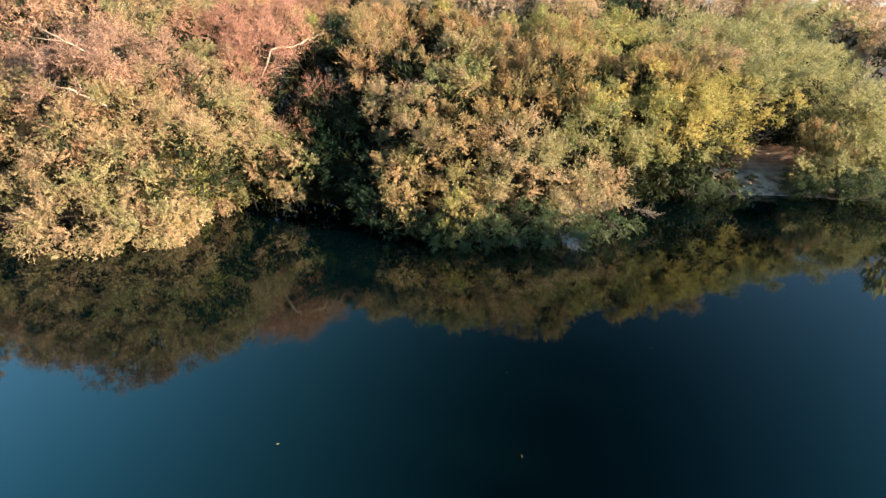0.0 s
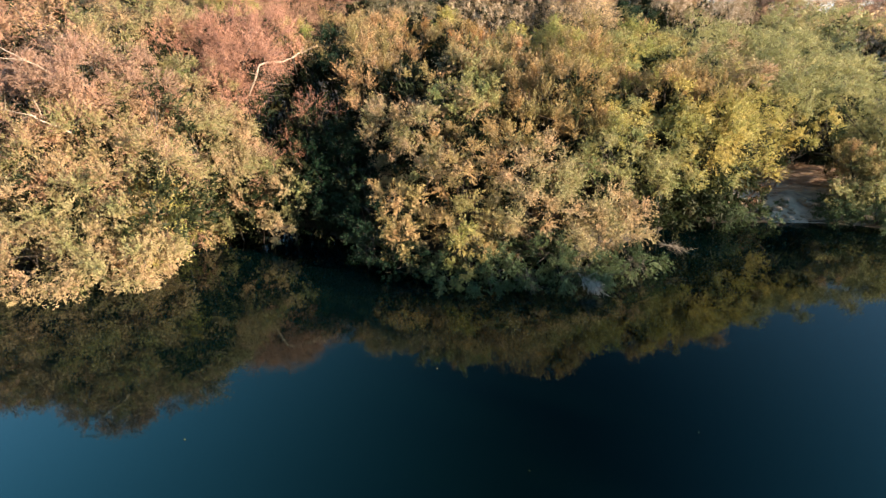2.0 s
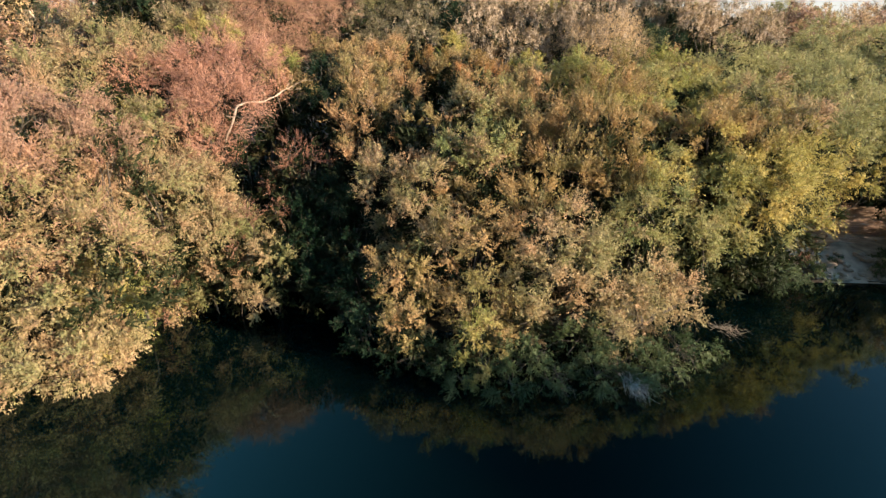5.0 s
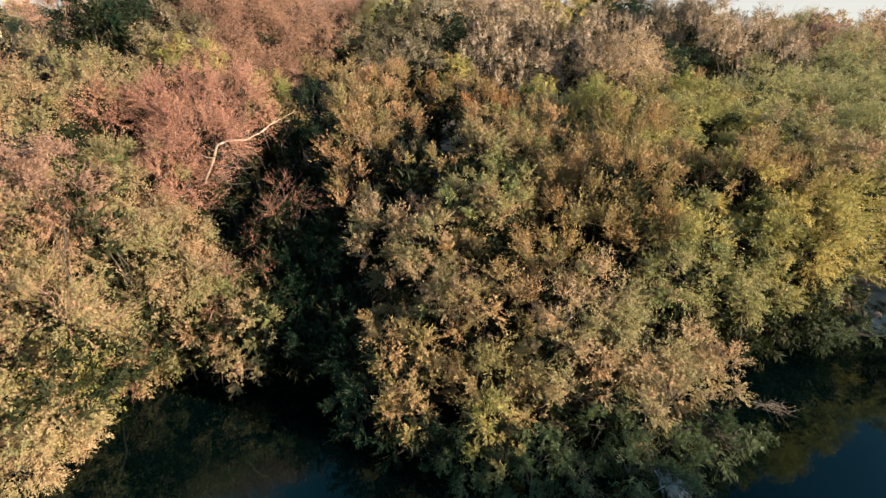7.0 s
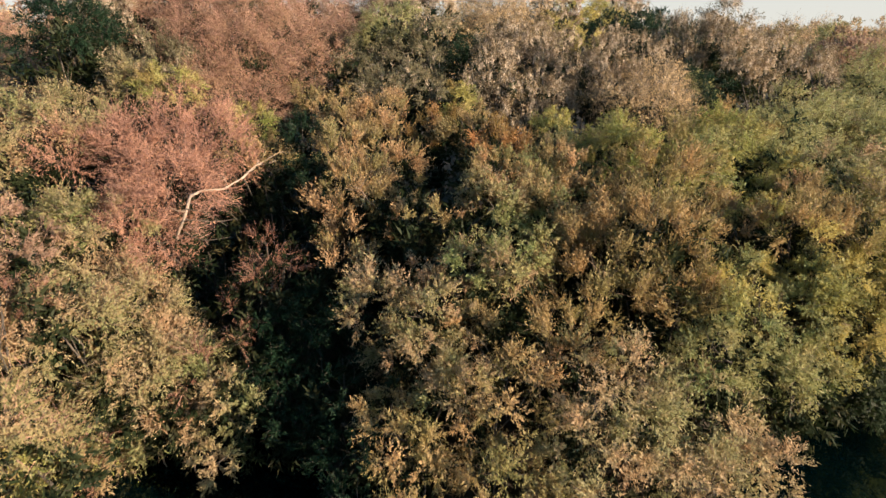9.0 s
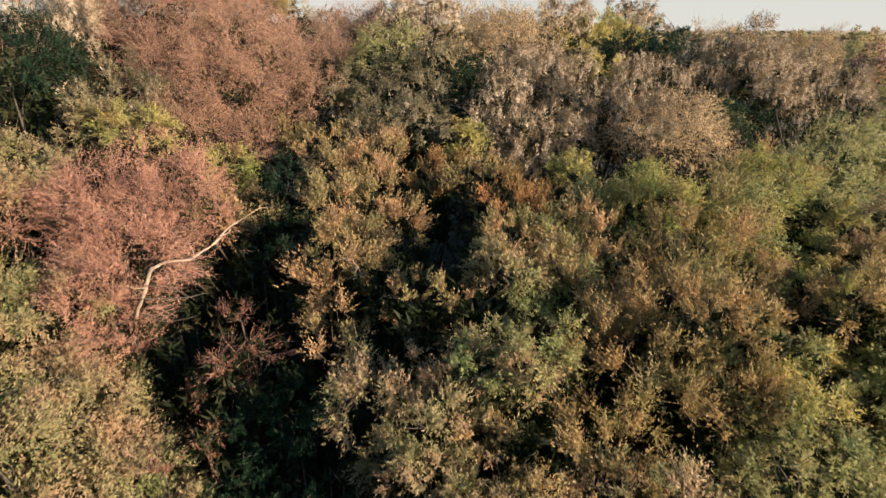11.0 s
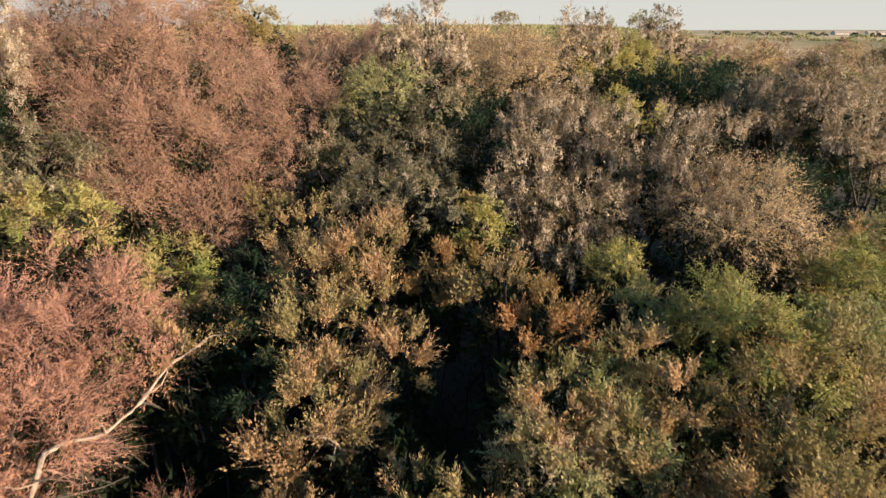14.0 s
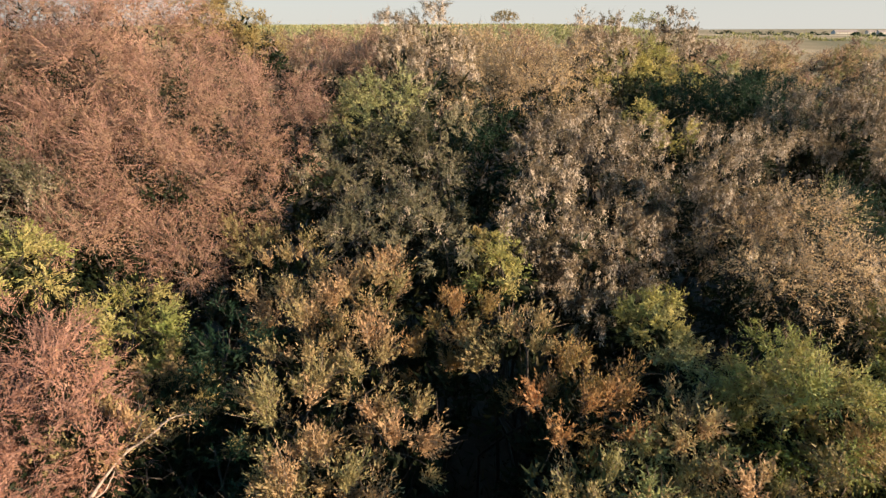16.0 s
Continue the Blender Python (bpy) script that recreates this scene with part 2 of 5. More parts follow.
def ground_material():
    """Dark woodland soil, a pale eroded bank by the water, dry fields far off."""
    m, nodes, links, p = material("ground_soil")
    fine, geo = noise_of(nodes, links, 2.6, 8.0)
    big, _ = noise_of(nodes, links, 0.25, 3.0)
    sep = nodes.new("ShaderNodeSeparateXYZ")
    links.new(geo.outputs["Position"], sep.inputs[0])
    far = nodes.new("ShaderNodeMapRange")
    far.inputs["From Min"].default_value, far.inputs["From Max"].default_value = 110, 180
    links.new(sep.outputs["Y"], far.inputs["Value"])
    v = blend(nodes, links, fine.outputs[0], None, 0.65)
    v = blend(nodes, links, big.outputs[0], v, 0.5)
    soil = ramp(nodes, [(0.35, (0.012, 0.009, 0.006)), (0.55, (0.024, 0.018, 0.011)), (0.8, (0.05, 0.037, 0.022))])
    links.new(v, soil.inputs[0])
    patch = nodes.new("ShaderNodeTexNoise")
    patch.inputs["Scale"].default_value, patch.inputs["Detail"].default_value = 0.012, 4
    links.new(geo.outputs["Position"], patch.inputs["Vector"])
    field = ramp(nodes, [(0.38, (0.12, 0.10, 0.04)), (0.5, (0.21, 0.155, 0.075)), (0.62, (0.32, 0.235, 0.13))])
    links.new(patch.outputs[0], field.inputs[0])
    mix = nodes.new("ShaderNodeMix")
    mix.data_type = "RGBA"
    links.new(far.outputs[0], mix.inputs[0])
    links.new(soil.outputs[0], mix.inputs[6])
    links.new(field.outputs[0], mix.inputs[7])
    # bare eroded silt where the bank has slipped
    silt = ramp(nodes, [(0.35, (0.07, 0.056, 0.045)), (0.5, (0.22, 0.18, 0.145)), (0.62, (0.33, 0.27, 0.22)), (0.8, (0.42, 0.35, 0.28))])
    links.new(v, silt.inputs[0])
    gap = nodes.new("ShaderNodeVectorMath")
    gap.operation = "DISTANCE"
    links.new(geo.outputs["Position"], gap.inputs[0])
    gap.inputs[1].default_value = (14.6, 26.2, 0.8)
    edge = blend(nodes, links, big.outputs[0], gap.outputs["Value"], 2.0)
    slip = nodes.new("ShaderNodeMapRange")
    slip.inputs["From Min"].default_value, slip.inputs["From Max"].default_value = 4.2, 3.6
    links.new(edge, slip.inputs["Value"])
    bare = nodes.new("ShaderNodeMix")
    bare.data_type = "RGBA"
    links.new(slip.outputs[0], bare.inputs[0])
    links.new(mix.outputs[2], bare.inputs[6])
    links.new(silt.outputs[0], bare.inputs[7])
    links.new(bare.outputs[2], p.inputs["Base Color"])
    p.inputs["Roughness"].default_value = 0.95
    b = nodes.new("ShaderNodeBump")
    b.inputs["Strength"].default_value, b.inputs["Distance"].default_value = 0.6, 0.08
    links.new(fine.outputs[0], b.inputs["Height"])
    links.new(b.outputs[0], p.inputs["Normal"])
    return m


xs = np.concatenate([np.linspace(-2500, -140, 14), np.linspace(-120, -22, 34), np.linspace(-20, 24, 100), np.linspace(26, 130, 36), np.linspace(150, 2500, 14)])
ys = np.concatenate([np.linspace(-1500, -60, 8), np.linspace(-50, 12, 40), np.linspace(12.4, 40, 84), np.linspace(42, 200, 50), np.linspace(210, 520, 40), np.linspace(600, 4000, 16)])
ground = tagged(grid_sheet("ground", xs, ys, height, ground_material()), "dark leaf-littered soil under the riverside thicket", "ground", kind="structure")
water = tagged(put_mesh("water", [(-2400, -12.8, WATER), (2400, -12.8, WATER), (2400, 60, WATER), (-2400, 60, WATER)], [(0, 1, 2, 3)], water_material()),
               "still dark teal river water mirroring the trees", "water", kind="structure")


# ---- plants ----
def leaf_mesh(name, p, d, n, length, width, tint, mat, parent, label="", fold=0.25):
    """One pointed leaf for each base p, way d and normal n."""
    side = np.cross(d, n)
    side /= np.linalg.norm(side, axis=1, keepdims=True) + 1e-9
    up = np.cross(side, d)
    length, width = np.asarray(length)[:, None], np.asarray(width)[:, None]
    v = np.stack([p + side * width * 0.5, p + d * length + up * length * 0.06, p - side * width * 0.5 + up * width * fold], 1).reshape(-1, 3)
    k = len(p)
    me = bpy.data.meshes.new(name)
    me.vertices.add(3 * k)
    me.vertices.foreach_set("co", v.astype(np.float32).ravel())
    me.loops.add(3 * k)
    me.loops.foreach_set("vertex_index", np.arange(3 * k, dtype=np.int32))
    me.polygons.add(k)
    me.polygons.foreach_set("loop_start", np.arange(0, 3 * k, 3, dtype=np.int32))
    at = me.attributes.new("tint", "FLOAT", "FACE")
    at.data.foreach_set("value", np.asarray(tint, np.float32))
    me.materials.append(mat)
    me.update(calc_edges=True)
    ob = tagged(new(name, me), label, kind="stuff")
    ob.parent = parent
    return ob


def unit(v):
    return v / (np.linalg.norm(v, axis=-1, keepdims=True) + 1e-9)


def tube(points, radii, sides=6):
    """Vertices and faces of a tapered tube along the points."""
    pts = np.asarray(points, float)
    tan = unit(np.gradient(pts, axis=0))
    ref = np.array([0.31, 0.95, 0.1])
    a = unit(np.cross(tan, ref))
    b = np.cross(tan, a)
    ang = np.linspace(0, 2 * np.pi, sides, endpoint=False)
    rings = pts[:, None] + np.asarray(radii)[:, None, None] * (np.cos(ang)[None, :, None] * a[:, None] + np.sin(ang)[None, :, None] * b[:, None])
    v = rings.reshape(-1, 3)
    f = []
    for i in range(len(pts) - 1):
        for j in range(sides):
            k = (j + 1) % sides
            f.append((i * sides + j, i * sides + k, (i + 1) * sides + k, (i + 1) * sides + j))
    f.append(tuple(range((len(pts) - 1) * sides, len(pts) * sides)))
    return v, f


def tubes_mesh(name, runs, mat, parent, label="", sides=5):
    vs, fs, k = [], [], 0
    for pts, rad in runs:
        v, f = tube(pts, rad, sides)
        vs.append(v)
        fs += [tuple(i + k for i in q) for q in f]
        k += len(v)
    return put_mesh(name, np.concatenate(vs).tolist(), fs, mat, parent, label, shade=True)


def bent(a, b, rng, bow=0.12, n=6):
    a, b = np.asarray(a, float), np.asarray(b, float)
    s = np.linspace(0, 1, n)[:, None]
    size = np.linalg.norm(b - a)
    off = rng.normal(0, bow * size, 3)
    return a + (b - a) * s + off * np.sin(np.pi * s) + rng.normal(0, 0.025 * size, (n, 3)) * np.sin(np.pi * s)


# leaf length, width, leaves for each square metre of lobe, upward pull, droop of leaves, share of bare twig, lichen
KIND = {
    "willow": (0.073, 0.0240, 6400, 0.60, 0.10, 0.10, 0.0),
    "sprout": (0.070, 0.0255, 6000, 1.50, 0.02, 0.20, 0.0),
    "fringe": (0.095, 0.024, 4600, 0.05, 0.45, 0.25, 0.0),
    "shade": (0.090, 0.027, 4000, 0.45, 0.15, 0.10, 0.0),
    "red": (0.070, 0.018, 4400, 0.75, 0.10, 1.30, 0.0),
    "redsparse": (0.070, 0.020, 2000, 0.75, 0.10, 1.60, 0.0),
    "pinktree": (0.066, 0.019, 5200, 0.35, 0.30, 1.00, 0.0),
    "greytree": (0.078, 0.027, 3900, 0.45, 0.20, 0.60, 0.12),
    "mosstree": (0.078, 0.025, 3300, 0.40, 0.20, 0.60, 1.00),
    "twigtree": (0.066, 0.019, 4600, 0.45, 0.20, 0.90, 0.05),
    "tree": (0.080, 0.026, 5000, 0.45, 0.15, 0.25, 0.0),
}
KIND_OF = {"tan": "sprout", "rustorange": "sprout", "brown": "sprout", "dark": "shade", "fringe": "fringe", "red": "red", "redsparse": "redsparse", "pinktree": "pinktree", "greytree": "greytree",
           "mosstree": "mosstree", "twigtree": "twigtree", "olivegreen": "tree", "yellowtree": "tree"}
# twigs darkened to suit the shrubs whose leaves carry shade
TWIG["dark"] = rough_material("twig_dark", [(0.3, (0.02, 0.017, 0.013)), (0.8, (0.06, 0.048, 0.036))], 14)
TWIG_OF = {"dark": "dark", "fringe": "dark", "red": "red", "redsparse": "red", "pinktree": "red", "pinktan": "red", "olivepink": "red", "mosstree": "grey", "greytree": "grey", "twigtree": "grey"}
seeds = iter(range(1, 9999))


def plant(name, label, hue, lobes, base=None, coarse=1.0, category="shrub"):
    """A shrub or tree: stems that rise from one foot to each lobe of the crown, and shoots set with leaves all over the lobes."""
    rng = np.random.default_rng(next(seeds))
    lw = np.array(lobes, float)
    if base is None:
        w = lw[:, 3] ** 2
        bx, by = (lw[:, 0] * w).sum() / w.sum(), (lw[:, 1] * w).sum() / w.sum()
        by = max(by + 0.3, float(np.interp(bx, SHORE_X, SHORE_Y)) + 0.5)
    else:
        bx, by = base
    foot = np.array([bx, by, float(height(bx, by)) - 0.08])
    root = tagged(new(name), label, category)
    root.location = foot
    length, width, dense, pull, droop, bare, hang = KIND[KIND_OF.get(hue, "willow")]
    outer, inside = [[] for _ in range(6)], [[] for _ in range(6)]
    tP, tD, tN, tL = [], [], [], []
    lP, lD, lL, lW, lT = [], [], [], [], []
    work = []
    for cx, cy, cz, r in lobes:
        work.append((cx, cy, cz, r, 1.0))
        # inner growth below each lobe towards the ground, crown shade painted in its leaves
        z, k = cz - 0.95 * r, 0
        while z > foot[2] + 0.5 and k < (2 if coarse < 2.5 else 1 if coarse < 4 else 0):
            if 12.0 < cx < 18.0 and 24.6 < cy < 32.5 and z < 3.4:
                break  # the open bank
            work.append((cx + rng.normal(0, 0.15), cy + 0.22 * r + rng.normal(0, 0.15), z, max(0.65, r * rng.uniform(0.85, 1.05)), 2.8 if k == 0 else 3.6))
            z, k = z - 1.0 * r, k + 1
    whole = coarse
    for cx, cy, cz, r, inner in work:
        coarse = whole * inner
        c = np.array([cx, cy, cz]) - foot
        # stem and boughs
        reach = np.linalg.norm(c)
        thick = 0.012 + 0.008 * reach
        flat = float(np.hypot(c[0], c[1]))
        start = c * (1, 1, 0) * (max(0.0, 1 - 0.7 / max(flat, 1e-6)) if base is None else 0.0)  # far lobes stand on suckers of their own
        run = bent(start + rng.normal(0, 0.12, 3) * (1, 1, 0), c, rng)
        runs = [(run, np.linspace(thick, 0.02, len(run)))] if inner == 1 else []
        for _ in range(4 if coarse < 3 and inner == 1 else 0):
            u = unit(rng.normal(0, 1, 3) + (0, 0, 0.5))
            runs.append((bent(run[-1 - rng.integers(0, 2)], c + u * r * 0.85, rng, n=4), (0.015, 0.012, 0.008, 0.004)))
        if runs:
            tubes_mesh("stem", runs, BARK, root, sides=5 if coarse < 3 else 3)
        # rounded tufts all over the lobe, each a dome of short leafy shoots
        leaves_a_shoot = 16
        shoots = max(8, int(dense * r * r / leaves_a_shoot / coarse ** 2))
        tufts = max(6, int(round(15 * r ** 1.4)))
        turn = np.arange(tufts) * 2.39996 + rng.uniform(0, 6.28)
        rise = 1 - (1.45 if cz > 2.0 else 1.8) * (np.arange(tufts) + 0.5) / tufts
        tu = np.stack([np.sqrt(1 - rise ** 2) * np.cos(turn), np.sqrt(1 - rise ** 2) * np.sin(turn), rise], -1)
        tu = unit(tu + rng.normal(0, 0.16, tu.shape))
        dome = (0.16 + 0.29 * r) * rng.uniform(0.6, 1.3, tufts) * (rng.uniform(0, 1, tufts) > 0.08)
        heart_of = c + tu * (r * rng.uniform(0.36 if r < 1.05 else 0.55, 0.94, tufts))[:, None] * (1, 1, 1.05)
        for ox, oy, oz, orad in lobes if inner == 1 else ():
            if (ox, oy, oz) != (cx, cy, cz):
                dome[np.linalg.norm(heart_of + foot - (ox, oy, oz), axis=1) < 0.55 * orad] = 0
        if not dome.any():
            dome[:] = 0.16 + 0.29 * r
        shoots = max(8, int(shoots * min(1.0, 0.12 + (dome > 0).mean())))
        which = rng.choice(tufts, shoots, p=dome ** 2 / (dome ** 2).sum())
        u, rc = tu[which], dome[which][:, None]
        heart = heart_of[which]
        axis = unit(u * 0.62 + np.array([0, 0, 0.55 * pull]) + rng.normal(0, 0.55 if pull < 1 else 0.36, (shoots, 3)))
        foot_of = heart + axis * rc * rng.uniform(0.05, 0.5, (shoots, 1))
        sl = rng.uniform(0.5, 1.0, shoots) * rc[:, 0] * (1.7 if bare > 0.8 else 1.45 if pull > 1 else 1.0)
        tone = 0.75 * rng.uniform(0, 1, tufts)[which] + 0.25 * rng.uniform(0, 1, shoots)
        s = rng.uniform(0.05, 1.0, (shoots, leaves_a_shoot))
        pos = foot_of[:, None] + axis[:, None] * (s * sl[:, None])[..., None] + np.array([0, 0, -1.0]) * (droop * s ** 2 * sl[:, None])[..., None]
        pos = pos + rng.normal(0, 0.022 * coarse, pos.shape)
        spread = unit(np.cross(axis[:, None], rng.normal(0, 1, pos.shape)))
        way = unit(axis[:, None] * (0.45 + 0.5 * s[..., None]) + spread * (0.8 if pull < 1 else 0.5) + np.array([0, 0, -droop - 0.1]))
        k = shoots * leaves_a_shoot
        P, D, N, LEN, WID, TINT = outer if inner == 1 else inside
        P.append(pos.reshape(-1, 3))
        D.append(way.reshape(-1, 3))
        N.append(unit(rng.normal(0, 0.42, (k, 3)) + np.repeat(axis * 1.1 + u * 0.3, leaves_a_shoot, 0) + np.array([0, 0, 0.15])))
        LEN.append(rng.uniform(0.65, 1.25, k) * length * coarse)
        WID.append(rng.uniform(0.75, 1.25, k) * width * coarse)
        TINT.append(np.repeat(tone, leaves_a_shoot))
        # bare twigs: the shoots' own stems and finer side twigs
        if inner > 1:
            continue
        reps = max(1, int(round(bare * 3)))
        q = foot_of[:, None] + axis[:, None] * (rng.uniform(-0.2, 0.7, (shoots, reps)) * sl[:, None])[..., None]
        tP.append(q.reshape(-1, 3))
        tD.append(unit(axis[:, None] + rng.normal(0, 0.38, (shoots, reps, 3))).reshape(-1, 3))
        tL.append((rng.uniform(0.5, 1.0, (shoots, reps)) * sl[:, None]).ravel())
        if hang and inner == 1:
            bunch = 26
            clump = rng.integers(0, shoots, int(120 * hang * r * r / coarse ** 2) + 1)
            at = np.repeat(foot_of[clump] + axis[clump] * (sl[clump] * rng.uniform(0.2, 0.9, len(clump)))[:, None], bunch, 0)
            fall = np.repeat(rng.uniform(0.12, 0.42, len(clump)), bunch) * rng.uniform(0, 1, len(at))
            lP.append(at + rng.normal(0, 0.035, at.shape) * (1, 1, 0.6) - np.stack([0 * fall, 0 * fall, fall], -1))
            lD.append(unit(rng.normal(0, 0.55, at.shape) + np.array([0, 0, -1.0])))
            lL.append(rng.uniform(0.04, 0.10, len(at)) * coarse)
            lW.append(rng.uniform(0.010, 0.022, len(at)) * coarse)
            lT.append(rng.uniform(0, 1, len(at)))
    cat = np.concatenate
    leaf_mesh("foliage", *(cat(q) for q in outer), LEAF[hue], root)
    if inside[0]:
        leaf_mesh("inner_shade_foliage", *(cat(q) for q in inside), LEAF["inner"], root, "green unfaded leaves inside the crown")
    tp = cat(tP)
    leaf_mesh("twig_growth", tp, cat(tD), unit(rng.normal(0, 1, tp.shape)), cat(tL), np.full(len(tp), (0.007 if bare > 0.5 else 0.011) * whole), np.zeros(len(tp)), TWIG[TWIG_OF.get(hue, "brown")], root, "thin bare shoots")
    if lP:
        lp = cat(lP)
        leaf_mesh("lichen_growth", lp, cat(lD), unit(rng.normal(0, 0.5, lp.shape) + np.array([0.45, -0.45, 0.4])), cat(lL), cat(lW), cat(lT), LICHEN, root, "pale hanging grey lichen tufts")
    return root

# ---- the thicket, shrub by shrub: x, y, z and radius of each lobe of the crown ----
plant("willow_shrub", "olive-yellow willow shrub overhanging the river edge", "olive", [(-11.3, 17.9, 1.17, 1.46), (-11.8, 18.6, 2.3, 1.46), (-10.4, 17.9, 1.03, 1.05), (-12.1, 17.7, 1.03, 1.23), (-12.5, 18.4, 1.53, 1.34)])
plant("willow_shrub", "dense straw-yellow willow shrub leaning over the water", "yellow", [(-9.9, 18.8, 1.9, 1.46), (-9.2, 17.9, 1.03, 1), (-10.7, 18.9, 2.7, 1.34), (-8.9, 18.5, 1.46, 1.01), (-8.8, 18, 1.17, 0.8)])
plant("willow_shrub", "straw-pink willow shrub with drooping shoots above the water", "olivepink", [(-9.6, 21, 1.6, 1.3), (-9, 18.8, 1.03, 1), (-8.5, 21.3, 0.88, 0.8), (-8.7, 19, 3.5, 1.34)])
plant("willow_shrub", "olive willow shrub with bare roots showing beside the inlet", "olive", [(-7.6, 22.2, 2.7, 1.46), (-7.6, 22.9, 3.6, 1.2), (-7.9, 22, 1.24, 1.01), (-6.9, 22, 1.6, 0.9)])
plant("willow_shrub", "small yellow-orange willow shrub hanging over the dark inlet", "yellow", [(-5.7, 21.9, 2.2, 0.7), (-5.6, 21, 1.17, 0.56), (-5.1, 21.7, 1.7, 0.56)])
plant("willow_shrub", "grey-olive willow shrub among reddish bare shoots", "olive", [(-8.9, 21.4, 3.9, 1.46), (-9.9, 21.5, 4.6, 1.34), (-8.6, 23, 4, 1.12), (-9.1, 24.1, 5.3, 1.34)])
plant("willow_shrub", "olive and pink-tinged willow shrub behind the bank", "olivepink", [(-10.7, 19.9, 4, 1.46), (-11.8, 19.5, 3.6, 1.23), (-12.4, 19.8, 4.4, 1.23), (-10.1, 20.6, 4.5, 1.12), (-11.8, 18.8, 4, 1)])
plant("willow_shrub", "pinkish-tan thinning willow shrub with pale dead wood", "pinktan", [(-11.5, 19.9, 5.3, 1.2), (-10.9, 21.3, 5.6, 1.37), (-11.7, 21.5, 5.9, 1.14), (-10.1, 22.3, 5.7, 1.1), (-12.1, 19.9, 5.4, 1.14)])
plant("willow_shrub", "olive-yellow leafy willow shrub behind the pinkish thicket", "olive", [(-10.7, 26.9, 7.2, 1.2), (-11.5, 25.4, 7.7, 1.2), (-10.7, 30, 8.3, 0.9), (-11.1, 26.5, 7.6, 0.9), (-11.8, 24.6, 7.1, 1)])
plant("willow_shrub", "dull green willow shrub below the rusty crown", "green", [(-10.2, 24.6, 5.5, 1), (-10.2, 23.9, 4.9, 0.9), (-8, 23.8, 3.8, 0.8)])
plant("rusty_shrub", "rust-red nearly leafless shrub in the thicket", "red", [(-10.6, 26, 6.9, 0.9), (-8.8, 26.1, 6.9, 0.9), (-9.5, 26.3, 7.2, 0.7)])
plant("rusty_shrub", "small bare reddish shrub over the willow tops", "redsparse", [(-8.9, 20.9, 5.1, 0.45), (-8.7, 21.2, 4.8, 0.35), (-9, 20.6, 5.3, 0.35)])
plant("rusty_shrub", "pinkish bare twig shrub at the water's edge", "redsparse", [(-8.4, 20.9, 1.31, 0.5), (-8.2, 21.3, 1.8, 0.4)])
rust = plant("rusty_tree", "rust-red tree with a pale crooked bare limb", "red", [(-6.8, 26.7, 7, 0.95), (-7.6, 26.1, 7.1, 1), (-7.5, 24.9, 6.4, 1), (-7.9, 25.9, 5, 0.8), (-8.9, 25.8, 6.7, 0.8), (-7.3, 27.2, 7.6, 0.9), (-6.1, 26.7, 6.4, 0.7), (-8.8, 25.5, 5.6, 0.8), (-9.5, 25.4, 5.2, 0.8), (-8.6, 25.6, 4.5, 0.8), (-7.6, 25.9, 6, 0.8), (-6.9, 26.5, 6.4, 0.8), (-8.7, 24.8, 4.3, 0.7), (-7.7, 24.2, 5.2, 0.7), (-7.7, 24, 4.5, 0.7), (-8.4, 24.5, 5.6, 0.8)], category="tree")
plant("rusty_shrub", "sparse dark red twig shrub at the shaded gap", "redsparse", [(-5, 23.8, 4.5, 0.6), (-6, 21.9, 3, 0.5), (-5.4, 22.7, 3.4, 0.4)])
plant("shade_shrub", "leafy shrub in the gap, shade put into its dark green", "dark", [(-4.5, 22.6, 2.5, 0.9), (-3.8, 23.2, 3.3, 0.9), (-5, 23.2, 3.5, 0.6), (-4, 21.7, 1.8, 0.7)])
plant("shade_shrub", "shrub on the shaded side of the point, shade in its colour", "dark", [(-2.9, 21.4, 1.9, 1), (-2.9, 21, 1.5, 0.7), (-2.3, 19.6, 1.39, 0.9), (-3, 22.5, 2.9, 0.9), (-2.3, 19.1, 1.1, 0.5), (-1.2, 18.6, 0.8, 0.6), (-0.7, 18.3, 0.75, 0.5), (-1.7, 18.9, 0.9, 0.6)])
plant("willow_shrub", "yellow-green willow shrub on the river point", "olive", [(-1.8, 22.9, 3.9, 1.12), (-0.9, 22.6, 4.4, 0.9), (-1.3, 21.9, 2.9, 0.9), (-1.2, 21.5, 3.6, 0.85), (-0.5, 20.9, 3.1, 0.8), (-1.1, 22, 4.2, 0.8)])
plant("willow_shrub", "orange-yellow willow shrub with dark gaps on the point", "orange", [(-1.8, 21.2, 2.3, 0.78), (-1.1, 20, 1.8, 0.67), (-1.3, 18.9, 1.31, 0.67), (-1.6, 20.5, 2.2, 0.8), (-1.4, 18.9, 1.6, 0.5)])
plant("willow_shrub", "orange-yellow upright willow shrub on the river point", "orange", [(0.5, 20.7, 2.8, 1.12), (0.4, 19.9, 1.6, 1.01), (0, 21.9, 3.6, 0.78), (1.1, 19.4, 1.46, 0.67)])
plant("willow_shrub", "golden-olive willow shrub rising over the shaded fringe", "yellow", [(2.6, 20.7, 3.1, 1.23), (2.4, 19.9, 2, 1.12), (3.2, 20.1, 2.4, 1.01), (1.7, 19.2, 1.39, 0.67)])
plant("willow_shrub", "golden-olive willow shrub at the outer tip of the point", "yellow", [(4.7, 21.3, 2.2, 1.34), (4.8, 20.1, 1.39, 1.01), (5.7, 20.3, 1.46, 0.9), (4, 19.2, 1.17, 0.78)])
